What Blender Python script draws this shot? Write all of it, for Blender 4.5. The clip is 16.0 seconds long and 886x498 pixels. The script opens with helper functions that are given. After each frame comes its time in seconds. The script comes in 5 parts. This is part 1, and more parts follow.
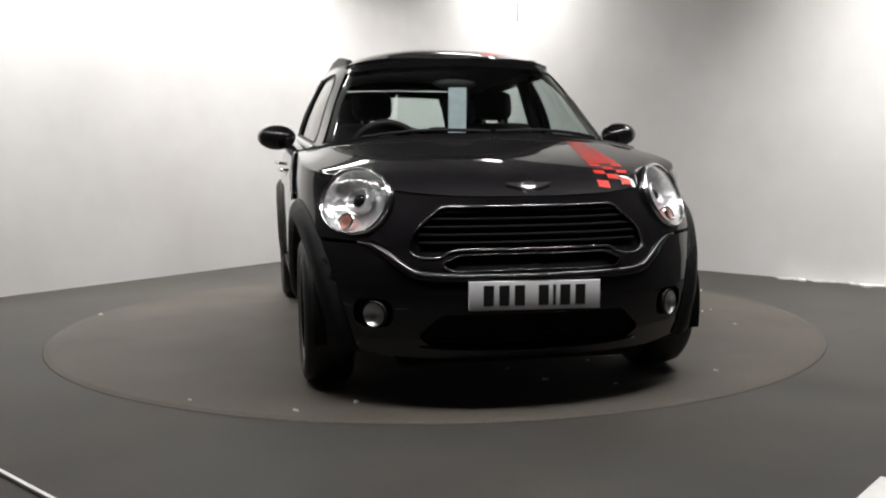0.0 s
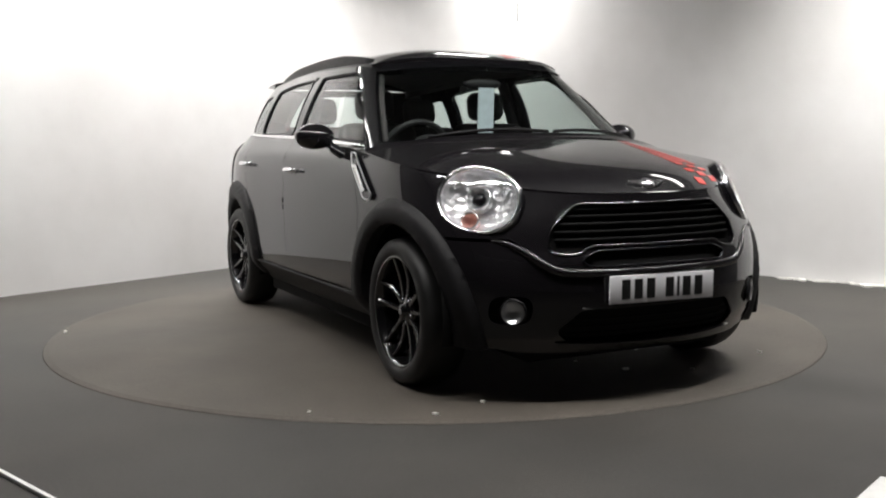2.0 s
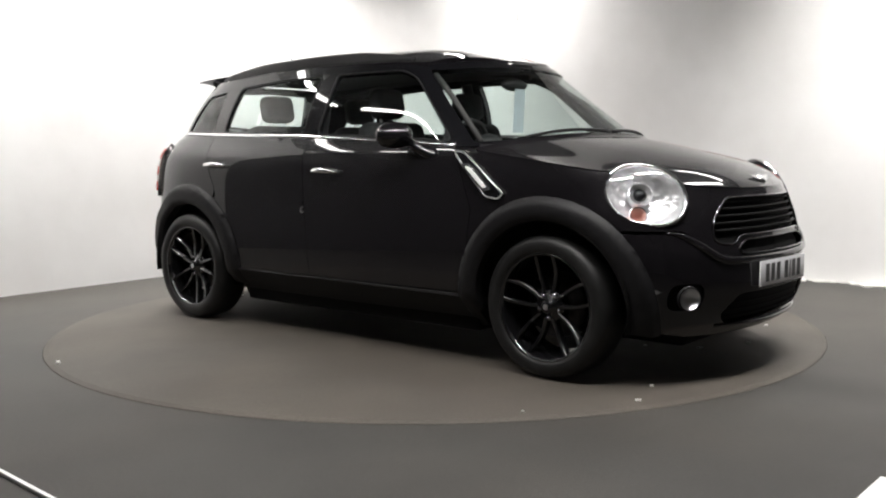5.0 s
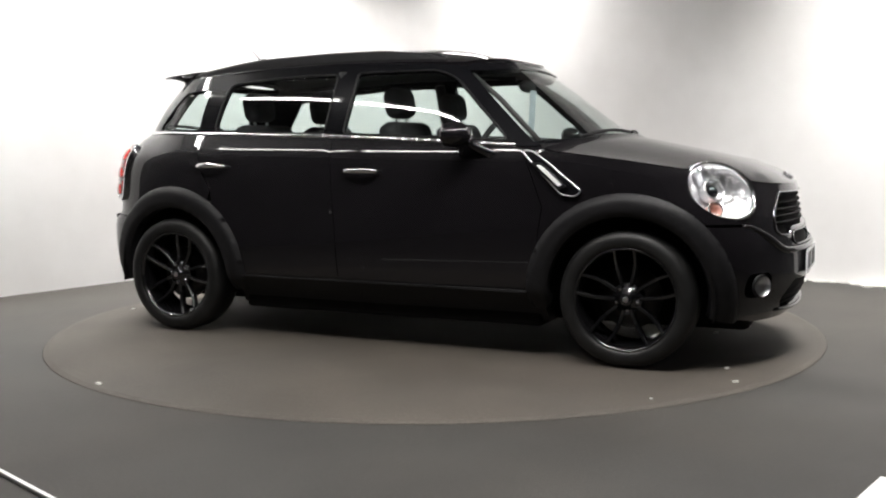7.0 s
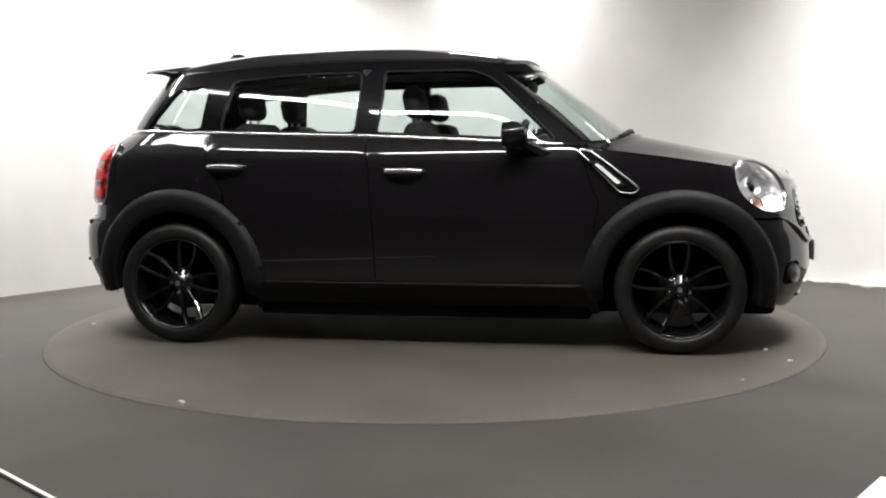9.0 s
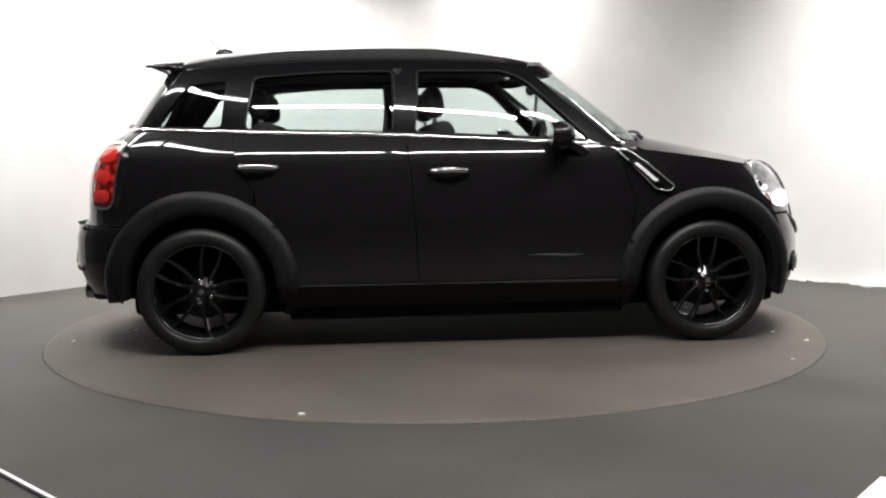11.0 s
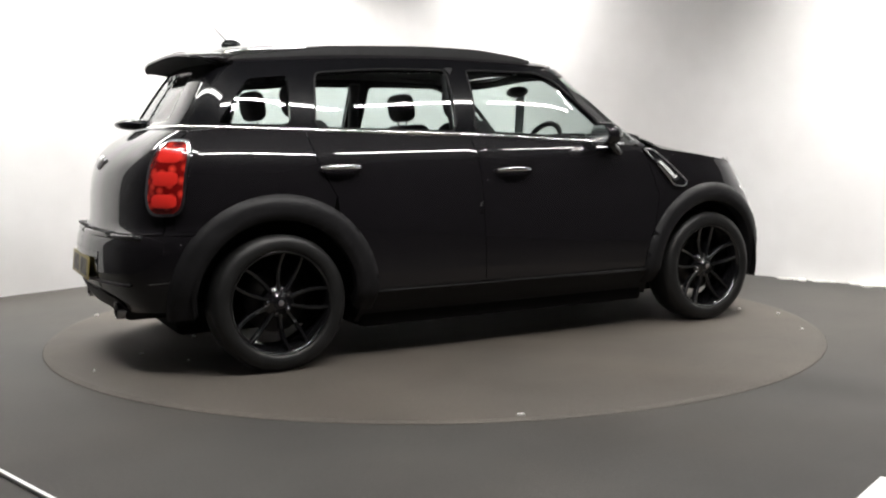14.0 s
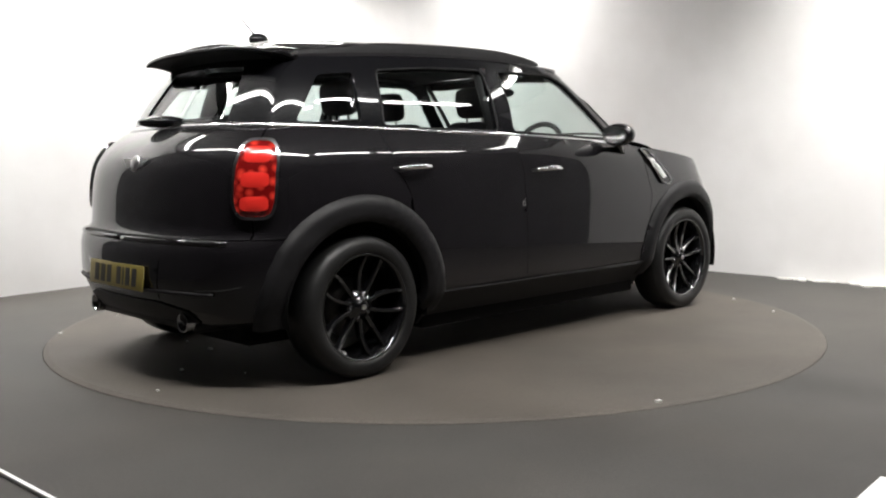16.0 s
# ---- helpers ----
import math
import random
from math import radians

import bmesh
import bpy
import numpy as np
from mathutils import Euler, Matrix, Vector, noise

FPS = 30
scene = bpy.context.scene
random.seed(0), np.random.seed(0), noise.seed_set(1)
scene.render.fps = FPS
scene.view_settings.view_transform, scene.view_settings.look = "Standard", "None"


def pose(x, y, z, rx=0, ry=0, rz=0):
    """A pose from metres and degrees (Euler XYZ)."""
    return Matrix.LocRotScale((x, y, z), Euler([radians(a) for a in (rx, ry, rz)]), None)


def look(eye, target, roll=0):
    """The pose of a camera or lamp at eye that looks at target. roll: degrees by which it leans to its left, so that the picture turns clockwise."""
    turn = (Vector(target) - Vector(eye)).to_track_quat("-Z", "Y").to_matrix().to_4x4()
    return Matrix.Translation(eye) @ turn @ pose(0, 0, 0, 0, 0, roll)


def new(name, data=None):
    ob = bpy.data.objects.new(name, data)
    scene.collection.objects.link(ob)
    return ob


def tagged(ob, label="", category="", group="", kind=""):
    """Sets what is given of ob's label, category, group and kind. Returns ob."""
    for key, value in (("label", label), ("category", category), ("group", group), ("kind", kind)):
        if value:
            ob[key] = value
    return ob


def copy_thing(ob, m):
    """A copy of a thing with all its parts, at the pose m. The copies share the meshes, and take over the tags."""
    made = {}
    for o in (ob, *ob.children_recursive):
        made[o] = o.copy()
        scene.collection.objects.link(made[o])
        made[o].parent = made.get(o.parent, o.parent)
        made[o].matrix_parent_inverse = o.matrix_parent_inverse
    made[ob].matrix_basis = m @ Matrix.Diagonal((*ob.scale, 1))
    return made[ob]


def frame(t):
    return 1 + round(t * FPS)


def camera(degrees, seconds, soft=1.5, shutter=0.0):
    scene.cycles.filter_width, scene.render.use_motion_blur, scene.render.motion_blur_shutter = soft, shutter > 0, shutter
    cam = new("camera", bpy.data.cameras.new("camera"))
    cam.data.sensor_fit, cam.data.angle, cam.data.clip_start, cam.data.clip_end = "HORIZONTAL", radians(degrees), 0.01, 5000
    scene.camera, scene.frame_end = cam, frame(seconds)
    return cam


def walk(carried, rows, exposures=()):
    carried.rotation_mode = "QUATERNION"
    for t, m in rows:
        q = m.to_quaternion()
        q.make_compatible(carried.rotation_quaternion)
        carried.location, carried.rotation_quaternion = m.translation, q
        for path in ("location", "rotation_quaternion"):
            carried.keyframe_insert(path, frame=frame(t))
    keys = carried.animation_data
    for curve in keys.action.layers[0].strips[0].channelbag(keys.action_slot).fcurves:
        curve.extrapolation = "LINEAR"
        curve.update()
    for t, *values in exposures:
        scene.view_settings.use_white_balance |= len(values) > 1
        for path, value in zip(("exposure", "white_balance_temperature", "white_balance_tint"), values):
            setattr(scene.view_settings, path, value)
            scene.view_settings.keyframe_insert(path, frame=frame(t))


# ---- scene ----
# The camera stands still on its stand, about 1.02 m high and 5.6 m from the turntable's middle.
cam = camera(49.24, 16.0, soft=2.1)
EYE = (0.0, -5.702, 1.0267)
VIEW = look(EYE, (EYE[0] + 0.008252, EYE[1] + 0.994601, EYE[2] - 0.103447), -0.602)
walk(cam, [(0.0, VIEW), (16.0, VIEW)], [(0.0, -0.6), (2.0, -0.45), (3.5, -0.27), (7.0, -0.05), (9.0, 0.0), (16.0, 0.0)])

# ---- world and lamps ----
world = bpy.data.worlds.new("world")
world.use_nodes = True
world.node_tree.nodes["Background"].inputs["Color"].default_value = (0.02, 0.02, 0.022, 1)
world.node_tree.nodes["Background"].inputs["Strength"].default_value = 0.3
scene.world = world

CORNER = (-0.245, 4.642)
LEFT_END = (-3.998, 0.118)
RIGHT_END = (4.408, 0.047)
CEIL = 3.3
LAMP_W = 1.0


# ---- materials ----
def nodes_of(name):
    m = bpy.data.materials.new(name)
    m.use_nodes = True
    nt = m.node_tree
    return m, nt, nt.nodes["Principled BSDF"]


def noise_mix(nt, socket, c1, c2, scale, detail=6, lo=0.35, hi=0.65, coords="Object"):
    tc = nt.nodes.new("ShaderNodeTexCoord")
    nz = nt.nodes.new("ShaderNodeTexNoise")
    nz.inputs["Scale"].default_value, nz.inputs["Detail"].default_value = scale, detail
    nt.links.new(tc.outputs[coords], nz.inputs["Vector"])
    rp = nt.nodes.new("ShaderNodeValToRGB")
    rp.color_ramp.elements[0].position, rp.color_ramp.elements[1].position = lo, hi
    rp.color_ramp.elements[0].color, rp.color_ramp.elements[1].color = (*c1, 1), (*c2, 1)
    nt.links.new(nz.outputs["Fac"], rp.inputs["Fac"])
    if socket is not None:
        nt.links.new(rp.outputs["Color"], socket)
    return rp, tc


def bump(nt, bsdf, scale, strength, dist=0.002, coords="Object", detail=5):
    tc = nt.nodes.new("ShaderNodeTexCoord")
    nz = nt.nodes.new("ShaderNodeTexNoise")
    nz.inputs["Scale"].default_value, nz.inputs["Detail"].default_value = scale, detail
    nt.links.new(tc.outputs[coords], nz.inputs["Vector"])
    b = nt.nodes.new("ShaderNodeBump")
    b.inputs["Strength"].default_value, b.inputs["Distance"].default_value = strength, dist
    nt.links.new(nz.outputs["Fac"], b.inputs["Height"])
    nt.links.new(b.outputs["Normal"], bsdf.inputs["Normal"])


def plain(name, col, rough=0.5, metal=0.0, coat=0.0, vary=0.0, scale=8, bump_s=0.0, bump_scale=60, spec=0.5):
    m, nt, b = nodes_of(name)
    b.inputs["Base Color"].default_value = (*col, 1)
    b.inputs["Roughness"].default_value, b.inputs["Metallic"].default_value = rough, metal
    b.inputs["Coat Weight"].default_value = coat
    b.inputs["Specular IOR Level"].default_value = spec
    b.inputs["Coat Roughness"].default_value = 0.03
    if vary:
        noise_mix(nt, b.inputs["Base Color"], [c * (1 - vary) for c in col], [min(1, c * (1 + vary)) for c in col], scale)
    if bump_s:
        bump(nt, b, bump_scale, bump_s)
    return m


def glow(name, col, strength):
    m = bpy.data.materials.new(name)
    m.use_nodes = True
    nt = m.node_tree
    nt.nodes.clear()
    e, o = nt.nodes.new("ShaderNodeEmission"), nt.nodes.new("ShaderNodeOutputMaterial")
    e.inputs["Color"].default_value, e.inputs["Strength"].default_value = (*col, 1), strength
    nt.links.new(e.outputs[0], o.inputs[0])
    return m


def glass(name, tint, ior=1.5, rough=0.0):
    m = bpy.data.materials.new(name)
    m.use_nodes = True
    nt = m.node_tree
    nt.nodes.clear()
    o, mix = nt.nodes.new("ShaderNodeOutputMaterial"), nt.nodes.new("ShaderNodeMixShader")
    tr, gl, fr = nt.nodes.new("ShaderNodeBsdfTransparent"), nt.nodes.new("ShaderNodeBsdfGlossy"), nt.nodes.new("ShaderNodeLayerWeight")
    tr.inputs["Color"].default_value = (*tint, 1)
    gl.inputs["Color"].default_value = (1, 1, 1, 1)
    gl.inputs["Roughness"].default_value = rough
    fr.inputs["Blend"].default_value = 0.5
    pw, ma = nt.nodes.new("ShaderNodeMath"), nt.nodes.new("ShaderNodeMath")
    pw.operation, ma.operation = "POWER", "MULTIPLY_ADD"
    pw.inputs[1].default_value = 5.0
    f0 = ((ior - 1) / (ior + 1)) ** 2 * 2
    ma.inputs[1].default_value, ma.inputs[2].default_value = 1 - f0, f0
    nt.links.new(fr.outputs["Facing"], pw.inputs[0])
    nt.links.new(pw.outputs[0], ma.inputs[0])
    nt.links.new(ma.outputs[0], mix.inputs[0])
    nt.links.new(tr.outputs[0], mix.inputs[1])
    nt.links.new(gl.outputs[0], mix.inputs[2])
    nt.links.new(mix.outputs[0], o.inputs[0])
    return m


def wall_material():
    m, nt, b = nodes_of("white_painted_plaster")
    rp, tc = noise_mix(nt, None, (0.74, 0.73, 0.72), (0.82, 0.815, 0.81), 0.9, 5)
    rp2, _ = noise_mix(nt, None, (0.975, 0.975, 0.975), (1, 1, 1), 5, 6, 0.3, 0.6)
    mx = nt.nodes.new("ShaderNodeMix")
    mx.data_type, mx.blend_type = "RGBA", "MULTIPLY"
    mx.inputs["Factor"].default_value = 1.0
    nt.links.new(rp.outputs["Color"], mx.inputs["A"])
    nt.links.new(rp2.outputs["Color"], mx.inputs["B"])
    nt.links.new(mx.outputs["Result"], b.inputs["Base Color"])
    b.inputs["Roughness"].default_value = 0.75
    bump(nt, b, 35, 0.15)
    return m


def floor_material(name, dark, light, rough=0.8, tint=(1.0, 1.0, 1.0), floor_shade=None):
    m, nt, b = nodes_of(name)
    rp, _ = noise_mix(nt, None, dark, light, 1.3, 6, 0.3, 0.7)
    rp2, _ = noise_mix(nt, None, (0.72, 0.72, 0.72), (1.1, 1.1, 1.1), 90, 4, 0.3, 0.7)
    mx = nt.nodes.new("ShaderNodeMix")
    mx.data_type, mx.blend_type = "RGBA", "MULTIPLY"
    mx.inputs["Factor"].default_value = 1.0
    nt.links.new(rp.outputs["Color"], mx.inputs["A"])
    nt.links.new(rp2.outputs["Color"], mx.inputs["B"])
    rp3, _ = noise_mix(nt, None, (1.0, 1.0, 1.0), tint, 0.55, 3, 0.38, 0.62)
    my = nt.nodes.new("ShaderNodeMix")
    my.data_type, my.blend_type = "RGBA", "MULTIPLY"
    my.inputs["Factor"].default_value = 1.0
    nt.links.new(mx.outputs["Result"], my.inputs["A"])
    nt.links.new(rp3.outputs["Color"], my.inputs["B"])
    nt.links.new(my.outputs["Result"], b.inputs["Base Color"])
    if floor_shade:
        # a long shadow painted into the colour: an ellipse about items 0 and 1, turned by item 2 degrees, with ragged
        # edges
        tc, mp, ln, rp4 = (nt.nodes.new(k) for k in ("ShaderNodeTexCoord", "ShaderNodeMapping", "ShaderNodeVectorMath", "ShaderNodeValToRGB"))
        mp.vector_type = "TEXTURE"
        mp.inputs["Location"].default_value = (floor_shade[0], floor_shade[1], 0)
        mp.inputs["Rotation"].default_value = (0, 0, radians(floor_shade[2]))
        mp.inputs["Scale"].default_value = (floor_shade[3], floor_shade[4], 1)
        ln.operation = "LENGTH"
        ad, nz = nt.nodes.new("ShaderNodeMath"), nt.nodes.new("ShaderNodeTexNoise")
        nz.inputs["Scale"].default_value = 3.0
        ad.operation = "ADD"
        nt.links.new(tc.outputs["Object"], mp.inputs["Vector"])
        nt.links.new(tc.outputs["Object"], nz.inputs["Vector"])
        nt.links.new(mp.outputs["Vector"], ln.inputs[0])
        nt.links.new(ln.outputs["Value"], ad.inputs[0])
        nt.links.new(nz.outputs["Fac"], ad.inputs[1])
        rp4.color_ramp.elements[0].position, rp4.color_ramp.elements[1].position = 0.45, 1.0
        half = nt.nodes.new("ShaderNodeMath")
        half.operation, half.inputs[1].default_value = "MULTIPLY", 0.62
        nt.links.new(ad.outputs[0], half.inputs[0])
        rp4.color_ramp.elements[0].color, rp4.color_ramp.elements[1].color = (0.62, 0.60, 0.58, 1), (1, 1, 1, 1)
        nt.links.new(half.outputs[0], rp4.inputs["Fac"])
        mz = nt.nodes.new("ShaderNodeMix")
        mz.data_type, mz.blend_type = "RGBA", "MULTIPLY"
        mz.inputs["Factor"].default_value = 1.0
        nt.links.new(my.outputs["Result"], mz.inputs["A"])
        nt.links.new(rp4.outputs["Color"], mz.inputs["B"])
        nt.links.new(mz.outputs["Result"], b.inputs["Base Color"])
    b.inputs["Roughness"].default_value = rough
    bump(nt, b, 220, 0.35, 0.003)
    return m


M_WALL = wall_material()
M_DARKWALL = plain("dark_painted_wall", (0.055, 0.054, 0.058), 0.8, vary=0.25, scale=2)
M_CEIL = plain("dark_ceiling_paint", (0.05, 0.05, 0.052), 0.85, vary=0.2, scale=2)
# The last tuple places a soft shadow painted into the floor's colour.
M_FLOOR = floor_material("dark_grey_floor_paint", (0.0305, 0.0286, 0.0256), (0.0485, 0.0455, 0.0408), 0.7, (1.0, 0.93, 0.86), (1.72, -1.72, -42.0, 0.75, 0.26))
M_TABLE = floor_material("brown_grey_turntable_carpet", (0.060, 0.0522, 0.0438), (0.096, 0.084, 0.071), 0.75, (0.86, 0.82, 0.78))
M_WHITE = plain("white_enamel", (0.78, 0.78, 0.76), 0.35, vary=0.06, scale=20)
M_TUBE = glow("fluorescent_glow", (1.0, 0.98, 0.95), 30.0)
M_PAINT = plain("black_car_paint", (0.0060, 0.0053, 0.0064), 0.45, coat=1.0)
M_PAINT.node_tree.nodes["Principled BSDF"].inputs["Specular IOR Level"].default_value = 0.06
M_GLOSS = plain("gloss_black_trim", (0.005, 0.005, 0.006), 0.3, coat=1.0, spec=0.05)
M_CLAD = plain("black_textured_plastic", (0.0085, 0.0082, 0.009), 0.5, spec=0.22, vary=0.15, scale=30, bump_s=0.25, bump_scale=400)
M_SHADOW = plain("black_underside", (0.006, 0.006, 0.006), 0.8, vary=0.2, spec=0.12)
M_CHROME = plain("polished_chrome", (0.85, 0.85, 0.86), 0.16, metal=1.0)
M_DARKCHROME = plain("dark_chrome", (0.3, 0.3, 0.31), 0.15, metal=1.0)
M_SATIN = plain("satin_silver", (0.55, 0.55, 0.56), 0.3, metal=1.0)
M_RUBBER = plain("tyre_rubber", (0.009, 0.009, 0.009), 0.48, spec=0.35, vary=0.3, scale=12, bump_s=0.3, bump_scale=120)
M_ALLOY = plain("gloss_black_alloy", (0.0045, 0.0045, 0.005), 0.22, coat=1.0, spec=0.2)
M_STEEL = plain("brake_disc_steel", (0.05, 0.047, 0.045), 0.45, metal=1.0, vary=0.3)
M_SEAT = plain("black_seat_fabric", (0.012, 0.012, 0.013), 0.85, vary=0.3, scale=40, bump_s=0.3, bump_scale=300)
M_TRIM = plain("dark_grey_pillar_trim", (0.035, 0.035, 0.034), 0.8, vary=0.08)
M_DASH = plain("black_dashboard_plastic", (0.012, 0.012, 0.013), 0.6, vary=0.2, bump_s=0.2)
M_CARD = plain("pale_blue_card", (0.62, 0.72, 0.76), 0.6, vary=0.08, scale=30)
M_RED = plain("red_decal_vinyl", (0.62, 0.03, 0.02), 0.35, coat=0.5)
M_PLATE_W = plain("white_reflective_plate", (0.78, 0.78, 0.8), 0.3, vary=0.03)
# Dulled yellow: the shade of the plate's recess is put into its colour.
M_PLATE_Y = plain("shaded_yellow_reflective_plate", (0.22, 0.175, 0.04), 0.4, vary=0.05)
M_INK = plain("black_plate_ink", (0.012, 0.012, 0.012), 0.4)
M_WINDOW = glass("tinted_window_glass", (0.80, 0.87, 0.85), 1.52)
M_CLEAR = glass("clear_lamp_glass", (0.95, 0.96, 0.96), 1.45)
def reflector_material():
    m, nt, b = nodes_of("lamp_reflector")
    b.inputs["Base Color"].default_value = (0.9, 0.9, 0.92, 1)
    b.inputs["Metallic"].default_value, b.inputs["Roughness"].default_value = 0.8, 0.3
    tc, vo, bp = nt.nodes.new("ShaderNodeTexCoord"), nt.nodes.new("ShaderNodeTexVoronoi"), nt.nodes.new("ShaderNodeBump")
    vo.inputs["Scale"].default_value = 26
    bp.inputs["Strength"].default_value, bp.inputs["Distance"].default_value = 0.8, 0.012
    nt.links.new(tc.outputs["Object"], vo.inputs["Vector"])
    nt.links.new(vo.outputs["Distance"], bp.inputs["Height"])
    nt.links.new(bp.outputs["Normal"], b.inputs["Normal"])
    return m


M_REFLECT = reflector_material()
M_AMBER = plain("pale_pink_bulb_lens", (0.62, 0.36, 0.31), 0.25, coat=0.6)
def lens_material():
    m, nt, b = nodes_of("red_tail_lamp_lens")
    tc, vo, rp = nt.nodes.new("ShaderNodeTexCoord"), nt.nodes.new("ShaderNodeTexVoronoi"), nt.nodes.new("ShaderNodeValToRGB")
    vo.inputs["Scale"].default_value = 24
    nt.links.new(tc.outputs["Object"], vo.inputs["Vector"])
    rp.color_ramp.elements[0].color, rp.color_ramp.elements[1].color = (0.80, 0.05, 0.03, 1), (0.14, 0.003, 0.003, 1)
    rp.color_ramp.elements[1].position = 0.55
    nt.links.new(vo.outputs["Distance"], rp.inputs["Fac"])
    nt.links.new(rp.outputs["Color"], b.inputs["Base Color"])
    b.inputs["Roughness"].default_value, b.inputs["Coat Weight"].default_value = 0.2, 1.0
    bump(nt, b, 60, 0.4)
    return m


M_REDLENS = lens_material()
M_REDGLOW = plain("bright_red_reflector", (0.62, 0.025, 0.018), 0.2, coat=0.6)
M_CHIP = plain("white_plaster_chip", (0.72, 0.71, 0.68), 0.9, vary=0.1)
M_CABLE = plain("grey_cable", (0.1, 0.1, 0.1), 0.6)


# ---- mesh helpers ----
def link_bm(name, bm, material, parent=None, label="", smooth=True):
    me = bpy.data.meshes.new(name)
    bm.to_mesh(me)
    bm.free()
    if smooth:
        for p in me.polygons:
            p.use_smooth = True
    for m in material if isinstance(material, (list, tuple)) else [material]:
        me.materials.append(m)
    ob = new(name, me)
    if parent is not None:
        ob.parent = parent
    if label:
        tagged(ob, label)
    return ob


def part(name, bm, material, parent, label="", smooth=True):
    return link_bm(name, bm, material, parent, label, smooth)


def box(bm, cx, cy, cz, sx, sy, sz, m=None, bevel=0.0, seg=2):
    r = bmesh.ops.create_cube(bm, size=1.0)
    vs = r["verts"]
    for v in vs:
        v.co = Vector((v.co.x * sx, v.co.y * sy, v.co.z * sz))
    if bevel:
        es = {e for v in vs for e in v.link_edges}
        rr = bmesh.ops.bevel(bm, geom=list(es), offset=bevel, segments=seg, affect="EDGES", profile=0.5)
        vs = list({v for f in rr["faces"] for v in f.verts} | {v for v in vs if v.is_valid})
    mt = Matrix.Translation((cx, cy, cz)) @ (m if m is not None else Matrix())
    for v in vs:
        v.co = mt @ v.co
    return bm


def boxed(*a, **k):
    bm = bmesh.new()
    return box(bm, *a, **k)


def tube(bm, pts, r, seg=8, closed=False):
    """A round tube along points; r may be a list."""
    n = len(pts)
    pts = [Vector(p) for p in pts]
    rings = []
    for i, p in enumerate(pts):
        a = pts[(i - 1) % n] if closed or i else p
        b = pts[(i + 1) % n] if closed or i < n - 1 else p
        d = (b - a).normalized()
        up = Vector((0, 0, 1)) if abs(d.z) < 0.9 else Vector((1, 0, 0))
        s = d.cross(up).normalized()
        u = s.cross(d)
        rad = r[i] if isinstance(r, (list, tuple)) else r
        rings.append([bm.verts.new(p + (s * math.cos(k * 2 * math.pi / seg) + u * math.sin(k * 2 * math.pi / seg)) * rad) for k in range(seg)])
    for i in range(n if closed else n - 1):
        A, B = rings[i], rings[(i + 1) % n]
        for k in range(seg):
            bm.faces.new((A[k], A[(k + 1) % seg], B[(k + 1) % seg], B[k]))
    if not closed:
        bm.faces.new(rings[0][::-1])
        bm.faces.new(rings[-1])
    return bm


def lathe(profile, seg=48, axis="y", cut=None):
    """Turns (radius, along) round the y axis."""
    bm = bmesh.new()
    rings = []
    for k in range(seg):
        a = 2 * math.pi * k / seg
        rings.append([bm.verts.new((r * math.cos(a), y, r * math.sin(a))) for r, y in profile])
    for k in range(seg):
        A, B = rings[k], rings[(k + 1) % seg]
        for i in range(len(profile) - 1):
            bm.faces.new((A[i], A[i + 1], B[i + 1], B[i]))
    return bm


def move_bm(bm, m):
    for v in bm.verts:
        v.co = m @ v.co
    return bm


def ellipsoid(m, seg=20, rings=12):
    bm = bmesh.new()
    bmesh.ops.create_uvsphere(bm, u_segments=seg, v_segments=rings, radius=1.0)
    return move_bm(bm, m)


# ---- the room ----
def wall_piece(name, a, b, z0, z1, thick, material, label):
    d = Vector((b[0] - a[0], b[1] - a[1], 0))
    n = Vector((-d.y, d.x, 0)).normalized()
    mid = Vector((0, -1, 0)) - Vector(((a[0] + b[0]) / 2, (a[1] + b[1]) / 2, 0))
    if n.dot(mid) > 0:
        n = -n
    bm = bmesh.new()
    low = [bm.verts.new((p[0] + n.x * o, p[1] + n.y * o, z0)) for p, o in ((a, 0), (b, 0), (b, thick), (a, thick))]
    top = [bm.verts.new((v.co.x, v.co.y, z1)) for v in low]
    bm.faces.new(low)
    bm.faces.new(top[::-1])
    for k in range(4):
        bm.faces.new((low[k], low[(k + 1) % 4], top[(k + 1) % 4], top[k]))
    bmesh.ops.recalc_face_normals(bm, faces=bm.faces)
    return tagged(link_bm(name, bm, material, smooth=False), label, "wall", kind="structure")


TABLE_R = 2.174
COVE = 0.4


def along(p, q, t, off):
    d = Vector((q[0] - p[0], q[1] - p[1], 0)).normalized()
    n = Vector((d.y, -d.x, 0))
    if n.dot(Vector((-p[0], -1 - p[1], 0))) < 0:
        n = -n
    w = Vector((p[0], p[1], 0)) + d * t + n * off
    return (w.x, w.y)


